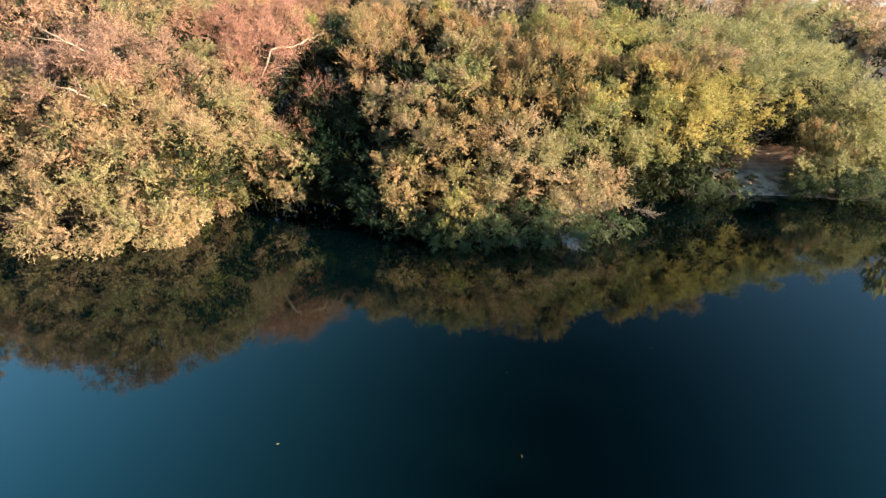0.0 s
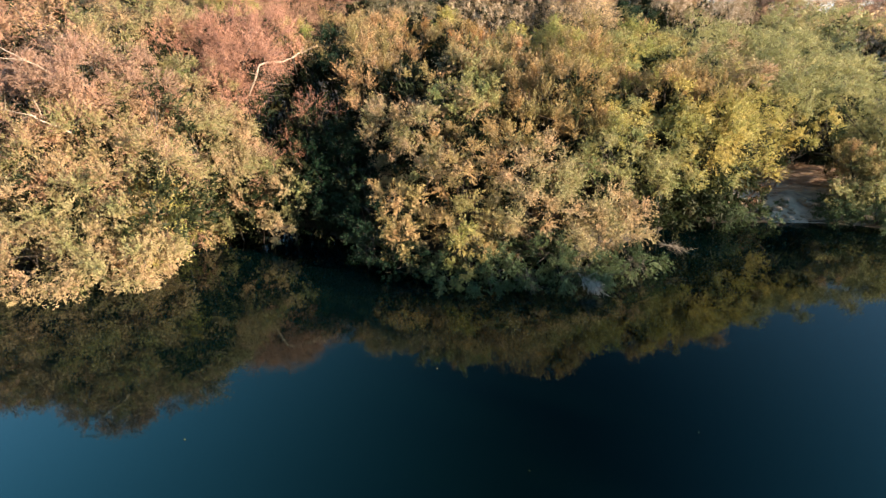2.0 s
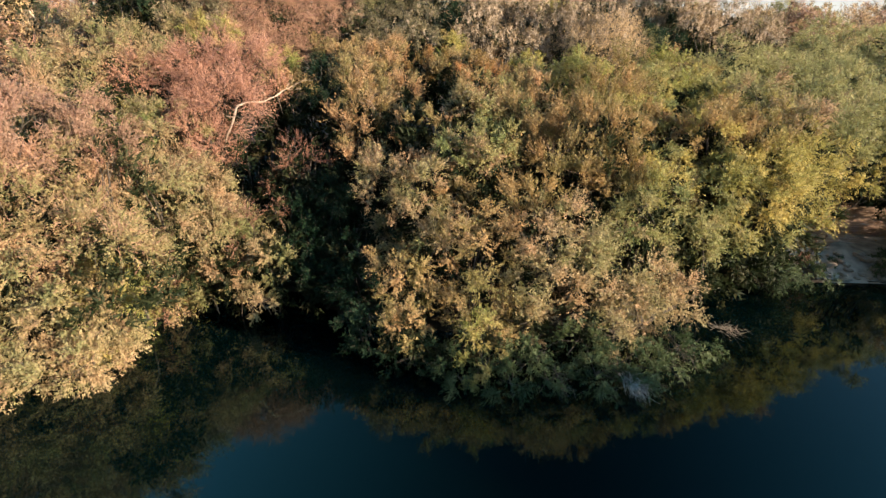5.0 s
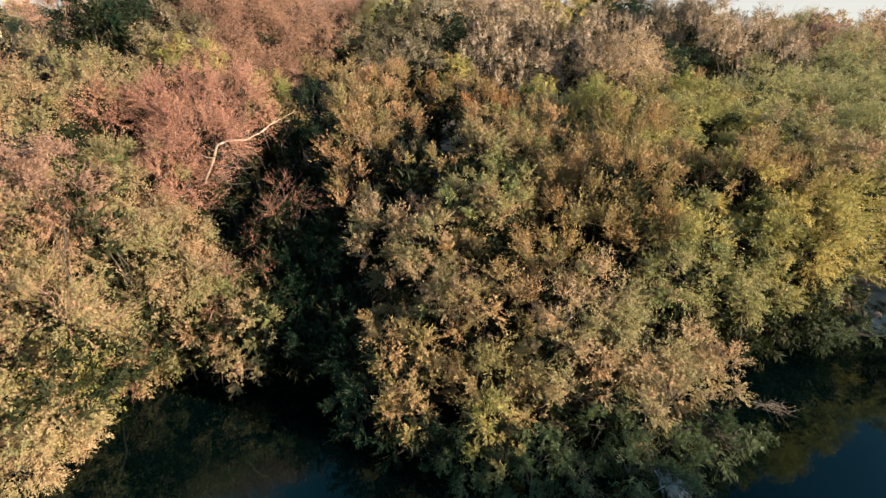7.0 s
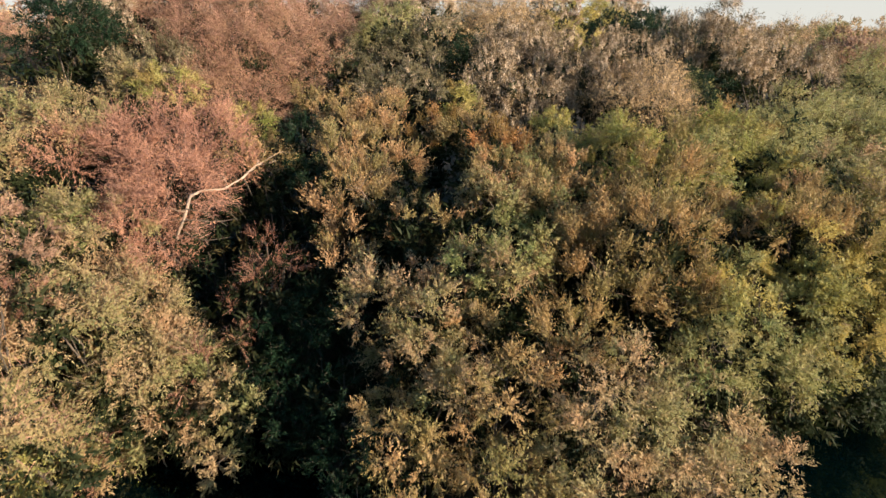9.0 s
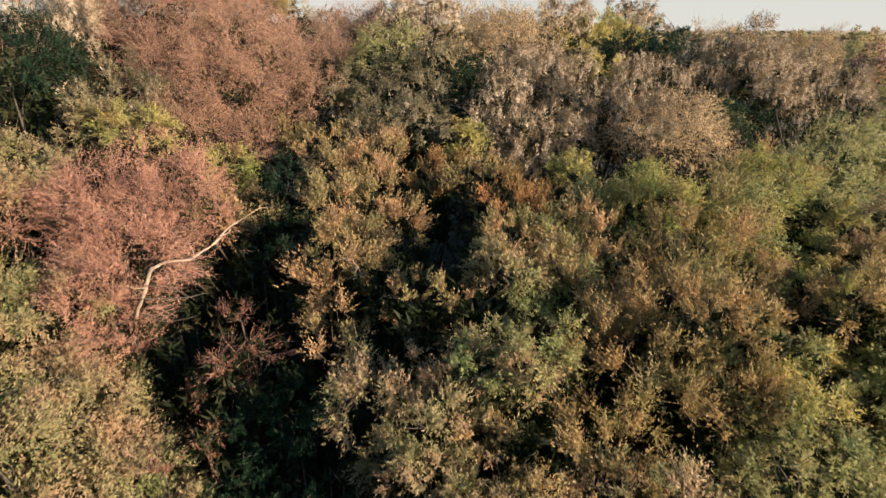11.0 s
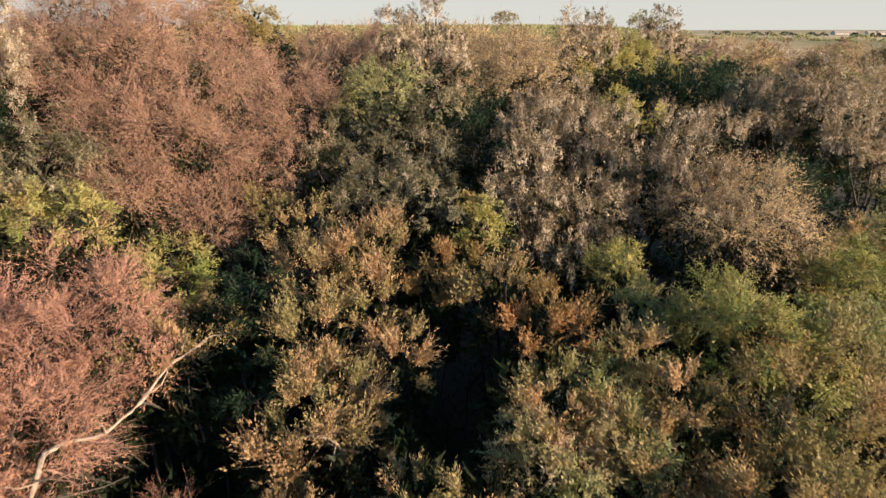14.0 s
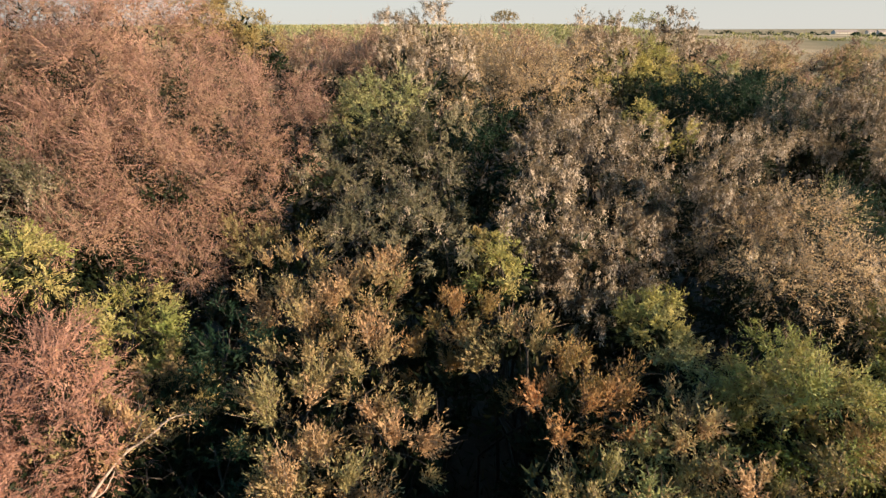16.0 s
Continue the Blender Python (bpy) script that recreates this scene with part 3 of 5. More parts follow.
plant("willow_shrub", "brown-orange fading willow shrub in the middle of the point", "brown", [(2.9, 23.1, 4.3, 1.34), (3.9, 23.5, 5.1, 1.34), (5, 25.4, 6.1, 1.34), (2.1, 24.9, 5.4, 1.12), (2.2, 21.8, 3.6, 0.9), (4.9, 22.7, 4.3, 0.9), (4.1, 22.9, 5.9, 0.65), (5.2, 23.5, 5.5, 0.7)])
plant("willow_shrub", "fresh green willow shrub beside the brown one", "green", [(5.5, 21.9, 3.6, 1.01), (6.2, 23.4, 4.4, 1.01), (5.1, 21.6, 3.1, 0.9)])
plant("willow_shrub", "green willow shrub with deep gaps in its crown", "green", [(7.2, 22.3, 2.5, 1.01), (7.8, 23.3, 3.4, 1.01), (8, 22.4, 2.3, 0.7), (8.5, 23.7, 4.2, 1.01)])
plant("willow_shrub", "bright yellow-green broad willow shrub near the bare bank", "yellowgreen", [(9.8, 23.8, 3.3, 1.34), (10.3, 24.1, 2.6, 0.95), (11, 24.9, 4.4, 1.12), (9.1, 23.2, 2.5, 1.01)])
plant("willow_shrub", "yellow-green willow with a bough over the bare bank", "yellowgreen", [(13.2, 25.9, 3.2, 0.8), (14.2, 25.6, 3.5, 0.6), (15, 25.6, 3.9, 0.5), (12.4, 25.6, 3.5, 0.8), (12.5, 25.5, 2.6, 0.6)], base=(11.5, 26.3))
plant("willow_shrub", "olive willow shoots drooping into the shaded fringe", "oliveyellow", [(0.6, 17.9, 0.95, 0.5), (0.5, 18.4, 1.6, 0.55)])
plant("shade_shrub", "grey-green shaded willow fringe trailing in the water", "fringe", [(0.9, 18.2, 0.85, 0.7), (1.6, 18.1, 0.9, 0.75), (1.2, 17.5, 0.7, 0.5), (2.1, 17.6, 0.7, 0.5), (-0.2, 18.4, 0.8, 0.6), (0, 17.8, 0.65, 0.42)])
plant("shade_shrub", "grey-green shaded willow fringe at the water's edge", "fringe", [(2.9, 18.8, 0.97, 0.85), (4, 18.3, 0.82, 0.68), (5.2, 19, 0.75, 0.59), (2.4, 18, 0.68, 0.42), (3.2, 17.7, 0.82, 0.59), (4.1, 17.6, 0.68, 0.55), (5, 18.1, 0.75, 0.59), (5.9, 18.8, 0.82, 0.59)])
plant("willow_shrub", "tan-yellow willow shrub with upright shoots", "tan", [(-3.1, 24.3, 4.7, 0.8), (-3, 25.7, 5.9, 0.9), (-2.7, 26.3, 6.1, 0.6), (-2.2, 25.4, 5.5, 0.6)])
plant("willow_shrub", "slender yellow willow shoots over dark gaps", "tan", [(-1.5, 24.3, 5.7, 0.42), (-1.5, 24.4, 5, 0.45), (-0.5, 24.1, 5.6, 0.42), (-0.5, 24.2, 4.9, 0.45)])
plant("willow_shrub", "olive-yellow willow shrub inside the thicket", "olive", [(0.6, 22.5, 4.7, 0.67), (0.6, 24.3, 6, 0.78), (1.7, 24.9, 6.1, 0.78), (0, 22.1, 3.9, 0.67), (0.5, 22.9, 5, 0.75)])
plant("willow_shrub", "tan-orange upright willow shrub inside the thicket", "tan", [(-3.4, 27, 6.5, 0.85), (-2.9, 26, 6.2, 0.75), (-3.5, 25.4, 5.5, 0.7), (-3.1, 25.5, 4.5, 0.8), (-1.9, 27, 6.2, 0.75), (-2.4, 28, 6.6, 0.8), (-3.3, 28.5, 6.8, 0.8)])
plant("willow_shrub", "tan willow shrub with thin upright tips", "tan", [(-3, 29.9, 7, 0.8), (-2.4, 29.9, 7.3, 0.7), (-4.1, 29.7, 7, 0.8)])
plant("willow_shrub", "orange-brown upright shrub below the grey tree", "rustorange", [(-1, 29.3, 7, 0.7), (-1.4, 29, 6.6, 0.6)])
plant("willow_shrub", "orange-brown low shrub in a dark opening", "rustorange", [(0.7, 27.2, 6.6, 0.8), (1.4, 27.1, 6.6, 0.7), (0.9, 27.6, 6.7, 0.6)])
plant("willow_shrub", "olive-yellow rounded willow shrub in the thicket", "olive", [(0.7, 24.8, 5.9, 0.8), (0.2, 24.9, 6.2, 0.5)])
plant("willow_shrub", "olive-green willow shrub with fine foliage", "green", [(2.4, 25.8, 5.4, 1.1), (2.9, 27.6, 5.6, 0.7), (1.8, 25.2, 4.9, 0.8), (1.8, 25.9, 6.2, 0.7)])
plant("willow_shrub", "brown-tipped willow shrub among green ones", "brown", [(4.1, 26.8, 4.9, 1), (3.9, 27.2, 5.6, 0.7), (4.4, 25.7, 4.9, 0.9)])
plant("willow_shrub", "large olive-yellow feathery willow shrub", "oliveyellow", [(5.3, 27.2, 6.1, 1.1), (4.1, 27.8, 6.8, 0.9), (4.8, 27.5, 6.5, 1), (5.7, 26.8, 5.9, 0.8)])
plant("willow_shrub", "small yellow-green shrub below the mossy tree", "yellowgreen", [(2.9, 29.4, 7.1, 0.6), (0.1, 30.7, 7.9, 0.5)])
plant("willow_shrub", "olive willow shrub with dense rounded crown", "oliveyellow", [(7.6, 29.3, 6.9, 0.9), (8.5, 29.5, 5.9, 0.8)])
plant("willow_shrub", "green willow shrub with dark hollows", "green", [(6.7, 27.1, 6.5, 0.9), (7.2, 26.5, 5.4, 0.9), (6.6, 26.3, 5.4, 0.7)])
plant("willow_shrub", "olive-yellow willow shrub in the sunlit thicket", "oliveyellow", [(10.2, 28.4, 5.5, 0.9), (8.8, 26.9, 5.4, 0.8)])
plant("willow_shrub", "orange-brown drying willow shrub in the thicket", "rustorange", [(6.3, 26, 4.5, 0.7), (7.1, 25.8, 4.1, 0.9)])
plant("willow_shrub", "brown fine-leaved shrub among green willows", "brown", [(9.8, 30.4, 6.1, 1), (9.3, 31.1, 6.6, 0.8)])
plant("shade_shrub", "dark green dense shrub behind the willows", "dark", [(11.4, 31, 6.4, 1), (9.4, 28.7, 5.6, 0.9)])
plant("willow_tree", "olive-green rounded willow tree behind the bank", "olivegreen", [(14.1, 28.7, 4.6, 1.8), (14.6, 32.3, 5.6, 1.6), (13.8, 26.4, 4.7, 1.1), (12.7, 27.5, 4.5, 1.3)], base=(12.4, 30.4), category="tree")
plant("willow_tree", "dull olive willow tree with a hazy crown", "olivegreen", [(11.8, 32, 6.6, 1.5), (12.8, 31.9, 5.6, 1.4), (9.7, 29.6, 5.7, 1.3)], category="tree")
plant("willow_tree", "grey-olive willow tree above the bare bank", "olivegreen", [(15.7, 26.4, 4.7, 0.9), (15.5, 27.7, 4.4, 1.6), (16.6, 28.2, 5.2, 1), (16.9, 28.9, 5.2, 1.2), (13.4, 26.1, 4.5, 1), (14.2, 29, 5.6, 1.1)], base=(18.4, 28.2), category="tree")
plant("willow_shrub", "tan-olive shrub on the bare river bank", "tan", [(16.3, 25.4, 1.7, 0.95), (15.9, 25, 2.5, 0.6), (16.6, 25.3, 1.7, 1.1)])
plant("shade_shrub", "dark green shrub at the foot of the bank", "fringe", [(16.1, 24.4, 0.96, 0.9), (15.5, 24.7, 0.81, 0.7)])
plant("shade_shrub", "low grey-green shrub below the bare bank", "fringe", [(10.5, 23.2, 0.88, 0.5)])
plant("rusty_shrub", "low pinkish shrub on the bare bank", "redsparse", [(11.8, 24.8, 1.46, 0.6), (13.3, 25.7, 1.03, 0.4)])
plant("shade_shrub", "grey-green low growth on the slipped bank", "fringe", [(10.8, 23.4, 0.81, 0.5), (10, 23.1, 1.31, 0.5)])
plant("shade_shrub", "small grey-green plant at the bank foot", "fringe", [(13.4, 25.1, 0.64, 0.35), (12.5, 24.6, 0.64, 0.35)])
plant("willow_shrub", "olive-tan willow shrub in the sunlit thicket", "oliveyellow", [(8.1, 28.8, 6.6, 1.1), (6.4, 27.5, 6.4, 0.9)])
plant("willow_shrub", "bright yellow-green shrub top in the thicket", "yellowgreen", [(9.7, 27.7, 6.2, 0.6), (6.9, 25.8, 5.4, 0.6)])
plant("willow_tree", "hazy olive willow tree with bare tips", "olivegreen", [(14.4, 33.8, 6.1, 1.4), (10.8, 30.8, 6.1, 1.4), (15.9, 33, 6, 1.3), (14.7, 34, 6.3, 1.2)], category="tree")
plant("willow_shrub", "pinkish-brown thinning shrub among the willows", "brown", [(8.7, 24.4, 5.4, 0.9), (7.7, 24.2, 5.5, 0.7), (9.7, 24.2, 5.2, 0.7)])
plant("willow_shrub", "olive willow shrub with layered boughs", "olive", [(12.1, 27.5, 4.7, 1.1), (10.7, 27, 6.2, 0.9), (11.5, 25.3, 5.5, 1)])
plant("willow_shrub", "yellow-green willow shrub above the bank", "yellowgreen", [(9.2, 23.4, 3.9, 1.12), (10.2, 23.9, 4.2, 1.01), (11.8, 24.7, 2.5, 1.01), (8.1, 23.4, 4.1, 0.67)])
plant("willow_shrub", "green and yellow willow shrub by the bare bank", "green", [(8.3, 22.6, 2.6, 0.75), (10, 23.3, 2.5, 0.8), (7.2, 21.8, 2.5, 0.7)])
plant("willow_shrub", "tan-olive thin shrub beside the rusty tree", "tan", [(-6.1, 28.5, 6.6, 0.5), (-6.1, 26.8, 6.6, 0.55), (-5.7, 27.6, 6.1, 0.4)])
plant("willow_shrub", "straw-olive willow shrub reaching over the inlet", "olive", [(-6.7, 22, 2.8, 0.9), (-6.9, 22, 2, 0.9), (-5.7, 22, 2.5, 0.5), (-6.2, 21.8, 1.8, 0.56), (-7.1, 22.5, 3.5, 0.8)])
plant("shade_shrub", "dark green low growth along the bank foot", "fringe", [(10.4, 24.9, 0.74, 0.55), (11.4, 24.7, 0.64, 0.45), (12.6, 24.8, 0.64, 0.4), (10.9, 25.2, 0.88, 0.5), (10, 25.2, 0.88, 0.5)])
plant("rusty_shrub", "small orange-red shrub on the bare bank", "rustorange", [(13.3, 27.3, 1.1, 0.45), (14, 27.3, 1.2, 0.4), (12.5, 27.2, 0.8, 0.4)])
# its three largest lobes, hidden at the back, are added to shade the hollow
plant("willow_shrub", "olive willow shrub at the edge of the dry reeds", "olivegreen", [(17.6, 27.8, 1.5, 0.6), (17.6, 27.2, 1.2, 0.6), (17.8, 26.4, 1.24, 0.7), (18.6, 26.1, 1.1, 0.7), (19.8, 28.2, 2.6, 1.2), (20.8, 27.6, 2.4, 1.2), (21.4, 29, 3.2, 1.4)])
plant("shade_shrub", "grey-green shrub trailing from the far bank", "fringe", [(14.9, 24.6, 0.74, 0.55), (16.2, 24.7, 0.81, 0.65), (17.3, 24.6, 0.81, 0.65)])
plant("willow_shrub", "olive-yellow willow shrub low on the leaning slope", "oliveyellow", [(-8.9, 19.4, 2.5, 1.01), (-9.3, 20.7, 0.88, 0.9), (-9.6, 19.2, 0.96, 1.01), (-8.8, 21.5, 1.1, 0.9), (-10, 21.9, 1.9, 1.01)])
plant("rusty_shrub", "scattered dark red twig shrub beside the black gap", "redsparse", [(-5.2, 24.8, 4.9, 0.4), (-4.5, 23.8, 4.7, 0.35), (-5.4, 23.7, 4.3, 0.35), (-5.9, 23.7, 3.7, 0.35), (-5.1, 23.5, 4.1, 0.3)])
plant("willow_shrub", "tan willow shrub in the heart of the thicket", "tan", [(0.3, 28.1, 7.3, 0.6), (-2.3, 30.4, 7.5, 0.6), (0.6, 24.8, 6.6, 0.5), (0.7, 25.2, 6.4, 0.65), (-0.6, 28.6, 6.8, 0.6), (2.4, 26.6, 6.6, 0.7), (3.1, 25.6, 6.3, 0.7)])
plant("lichen_tree", "broad pinkish-tan tree with thinning leaves", "pinktree", [(-9.4, 32.5, 8.9, 1.3), (-9.4, 33.3, 9.9, 1.2), (-11.1, 35.4, 11, 1.4), (-9.2, 34.2, 11.4, 1.2), (-11.3, 34, 9.9, 1.2), (-12.4, 36.6, 11.7, 1.4), (-8.7, 31.4, 8.2, 1)], category="tree")
plant("lichen_tree", "pinkish-brown tree with fine bare branches", "pinktree", [(-7.4, 32.8, 9, 1.2), (-7, 32.4, 7.7, 1), (-6.6, 33.2, 8.4, 1), (-7.7, 34.2, 10.5, 1.3), (-6.9, 34.4, 9.7, 1.1), (-8, 32.7, 9.4, 1.1), (-6.7, 31.4, 7.4, 0.8)], category="tree")
plant("lichen_tree", "tan-brown tree with some yellow leaves", "pinktree", [(-8.3, 40, 10.6, 1.3), (-5.7, 34.3, 9.3, 0.9), (-6.1, 37.3, 10, 1.2), (-7.6, 46.9, 10.5, 1.3), (-5.6, 33.3, 8.4, 0.8), (-4.9, 35.9, 9.6, 0.8), (-4.8, 34, 9.1, 0.6)], category="tree")
plant("lichen_tree", "rust-tinged tall tree at the back of the thicket", "pinktree", [(-9.8, 37.5, 12.3, 1.5), (-10.3, 41.7, 11.8, 1.4), (-10.5, 36.2, 12.4, 1.5), (-12.2, 36.8, 12.7, 1.5)], coarse=1.25, category="tree")
plant("yellow_tree", "tall thin yellow-leaved tree against the sky", "yellowtree", [(-9.7, 43.6, 12.2, 1.2), (-8.8, 43.6, 12.7, 1), (-10.4, 43.1, 12.6, 1), (-8.1, 43.1, 11.8, 1)], coarse=1.25, category="tree")
plant("willow_shrub", "small orange-yellow shrub below the tan tree", "tan", [(-5.4, 32.4, 7.4, 0.7), (-4.2, 31, 7.5, 0.6)])
plant("willow_shrub", "round olive-green willow shrub beside the rusty tree", "oliveyellow", [(-6.8, 29.2, 7.1, 0.9), (-6.7, 29, 6.6, 0.8)])
plant("willow_shrub", "orange-tan sparse shrub over the black gap", "orange", [(-6.3, 28.5, 6.1, 0.7), (-5.7, 28.6, 6.3, 0.5)])
plant("lichen_tree", "dark grey-green tree with grey lichen on its branches", "greytree", [(-3.5, 34.8, 8.7, 1), (-2.3, 35.2, 9.4, 1), (-2.7, 32.9, 8.2, 0.9), (-2, 33.9, 8.7, 1), (-1.2, 32.7, 8.3, 0.9), (-1, 33.8, 8.7, 0.7), (-4.2, 33.9, 8.7, 0.8), (-3.1, 31.9, 7.9, 0.8), (-1.6, 31.8, 7.8, 0.9), (-1, 30.9, 8, 0.7), (-1.1, 34.8, 9.8, 0.9)], category="tree")
plant("willow_tree", "yellow-green tree top behind the grey tree", "olivegreen", [(-3.4, 38.1, 10.1, 1), (-4.2, 38, 9.6, 0.8), (-2.3, 35.5, 10.3, 0.9)], category="tree")
plant("lichen_tree", "tree hung all over with pale grey lichen", "mosstree", [(1.35, 33.9, 9.5, 0.85), (2.1, 34.5, 9.7, 1), (1.2, 32.4, 8.9, 0.9), (2.8, 33.8, 9.1, 1), (3.6, 34.1, 8.6, 1), (1.4, 31.3, 8.2, 0.8), (2.6, 31.7, 8.1, 1), (0.6, 31.6, 7.8, 0.8), (3.6, 32.4, 7.8, 0.8), (2, 31, 7.3, 0.8), (2.9, 31.1, 7.1, 0.8), (1, 30.7, 7.1, 0.7), (2, 30.1, 6.9, 0.6), (4.1, 34.7, 9.3, 0.9), (4.5, 40.3, 9.4, 1)], category="tree")
plant("lichen_tree", "light brown lichen-covered tree beside the mossy one", "mosstree", [(6, 35.4, 9.3, 0.8), (5.2, 32.1, 9.2, 0.9), (4.9, 32.5, 8.4, 1), (5.8, 32, 8.5, 0.8), (4.2, 32.4, 7.6, 0.9)], category="tree")
plant("lichen_tree", "grey-brown twiggy tree with few leaves", "twigtree", [(6.6, 31.6, 7.9, 1.1), (5.7, 31.6, 7.7, 1), (6.4, 30, 7.7, 1), (6.8, 29.7, 7.1, 0.9), (5.6, 29.9, 7.6, 0.9)], category="tree")
plant("lichen_tree", "pale lichen-grey tree beyond the shaded clearing", "mosstree", [(9.2, 37, 9.7, 1), (10.3, 36.8, 9.7, 1), (7.6, 35.4, 9.3, 0.8), (9.9, 36.6, 8.7, 0.8), (10.8, 36.4, 9.3, 1), (11.5, 36.7, 10, 1.2)], category="tree")
# added behind the gap, its darkness painted as leaf colour
plant("shade_shrub", "leafy fill between two lichen trees, gap shade in its colour", "dark", [(0.2, 37.0, 8.2, 1.2), (0.0, 35.6, 7.2, 1.1), (0.3, 38.6, 8.9, 1.1), (-2.2, 40.2, 9.6, 1.0)], coarse=1.4)
plant("shade_shrub", "shrub below the lichen-grey tree, shade in its dark green", "dark", [(8.5, 33.5, 7.6, 1), (9.4, 33.3, 7.5, 1)])
plant("willow_shrub", "yellow-green shrub at the edge of the clearing", "yellowgreen", [(5.2, 35.6, 9.5, 0.6), (4.9, 37.4, 9.6, 0.6)])
plant("willow_shrub", "yellow-green willow clump beyond the shaded clearing", "yellowgreen", [(6.8, 46.1, 10.5, 1.2), (8.5, 46.7, 10.7, 1), (8.3, 42.9, 10.3, 0.8), (4.8, 42.9, 10.3, 0.6)], coarse=1.25)
plant("lichen_tree", "tall grey lichen-hung tree rising to the horizon", "mosstree", [(-3.3, 50.3, 11.9, 1.3), (-1.5, 43.4, 11.9, 1.2), (-3.4, 44.4, 10.9, 1.2), (-1.1, 39, 11, 1.2), (-2.1, 41.8, 11.2, 1.2)], coarse=1.25, category="tree")
plant("lichen_tree", "pinkish-grey bare tree behind the grey one", "pinktree", [(-5.2, 48.1, 11.2, 1.3), (-3.7, 43.7, 10.7, 1.1), (-5.5, 44.7, 10.4, 1.1)], coarse=1.25, category="tree")
plant("lichen_tree", "brown-grey tree in the rear woods", "twigtree", [(0.4, 42.3, 10.6, 1.2), (2.2, 41.6, 10.8, 1.3), (2.4, 40.2, 10.2, 1.2), (1.4, 41.7, 10.4, 1.2), (3.7, 42.8, 10.9, 1.2)], coarse=1.25, category="tree")
plant("lichen_tree", "grey lichen tree rising above the rear woods", "mosstree", [(5.2, 44.1, 11.8, 1.1), (4.9, 43.5, 11.1, 1.1), (6.1, 44.9, 11.5, 0.9)], coarse=1.25, category="tree")
plant("lichen_tree", "pinkish-grey lichen tree topping the rear woods", "mosstree", [(13.6, 58.9, 12.2, 1.2), (10.9, 52.2, 11.2, 1.2), (12.5, 53.2, 11.2, 1.1), (10, 51.4, 11.5, 1)], coarse=1.5, category="tree")
plant("lichen_tree", "brown twiggy tree in the rear woods", "twigtree", [(21.1, 66.3, 9.9, 1.3), (23.7, 66.3, 9.9, 1.4), (20.2, 65.8, 8.7, 1.1)], coarse=1.5, category="tree")
plant("lichen_tree", "brown-olive tree at the edge of the rear woods", "twigtree", [(31.9, 72.4, 9.1, 1.4), (35.3, 72.2, 8.6, 1.4), (29.4, 72, 8.2, 1.2), (36.8, 72.5, 9.5, 1.4)], coarse=1.5, category="tree")
plant("shade_shrub", "low shrub in the centre of the thicket, shade in its colour", "dark", [(0.3, 25, 5, 0.7)])
plant("shade_shrub", "shrub under the grey tree, shade put into its leaf green", "dark", [(-5, 29, 6.9, 0.8), (-5.3, 28.3, 6.1, 0.7), (-4.1, 25.9, 6.2, 0.6)])
plant("shade_shrub", "leafy shrub between the willows, gap shade in its dark green", "dark", [(-2.3, 25.7, 5.2, 0.8), (-1.9, 25.6, 4.4, 0.8), (-1.1, 25.2, 4.4, 0.7)])
plant("willow_shrub", "olive-yellow leafy shrub by the mossy tree", "oliveyellow", [(-0.2, 31.2, 7.9, 0.6), (-0, 30.2, 7.4, 0.5)])
plant("willow_shrub", "green and yellow shrub under the mossy tree", "green", [(3, 29.5, 6.8, 0.7), (3.1, 28.5, 6.6, 0.6), (2.9, 30.1, 6.9, 0.5)])
plant("willow_tree", "olive grey willow tree farther along the bank", "olivegreen", [(18.4, 28.5, 4.4, 1.4), (18.6, 26.5, 2.7, 1.7), (17.7, 25.9, 3.3, 1.5), (18.8, 27.1, 2.8, 1.8)], category="tree")
plant("willow_shrub", "tan-olive shrub hanging over the far bank", "olivegreen", [(17.6, 25.4, 2.7, 1.2), (18.8, 25.3, 2.2, 1.3), (17, 25.4, 2, 1), (18.2, 24.4, 1.24, 1)])
plant("shade_shrub", "dark shaded shrub along the far bank foot", "fringe", [(17.1, 24.2, 0.96, 0.9), (18.1, 23.8, 0.96, 0.9), (16.1, 24.5, 0.81, 0.7)])
plant("willow_shrub", "olive willow shrub farther along the water", "olive", [(-14.6, 18.5, 1.17, 1.3), (-16.1, 18.6, 1.17, 1.4), (-16.6, 19.5, 1.8, 1.4), (-15, 19.4, 2.2, 1.3)])
plant("willow_shrub", "olive-pink willow shrub beside the dead trunk", "olivepink", [(-14.6, 19.8, 3.7, 1.3), (-16.1, 20.1, 3.8, 1.4), (-14.1, 20.2, 4.5, 1.2), (-15.9, 20.8, 4.8, 1.4)])
plant("willow_shrub", "pink-tan willow shrub with bare pale limbs", "pinktan", [(-14.4, 20.9, 4.9, 1.3), (-16, 21.5, 5.4, 1.4), (-13, 20.6, 5.6, 1.1)])
plant("shade_shrub", "shrubs around the clearing with shade put into their dark green", "dark", [(7.5, 44.1, 9.4, 1), (7.5, 39.7, 9.7, 1.2), (9.3, 40.6, 9.7, 1.1), (9.6, 39.5, 9.7, 1), (9.5, 42.2, 9.2, 1.3), (11.5, 43, 9.2, 1.3), (13, 44.5, 9.2, 1.3), (7.8, 42, 9.2, 1.2), (10.8, 40.6, 9.1, 1.2), (12.6, 41.2, 9.1, 1.1)], coarse=1.25)
plant("lichen_tree", "pale lichen-hung tree behind the yellow-green shrub", "mosstree", [(-13.1, 33, 11.2, 1.3), (-13.3, 34.5, 11.7, 1.2), (-13.4, 32.7, 11.5, 1.3), (-12.8, 34.8, 11, 1)], category="tree")
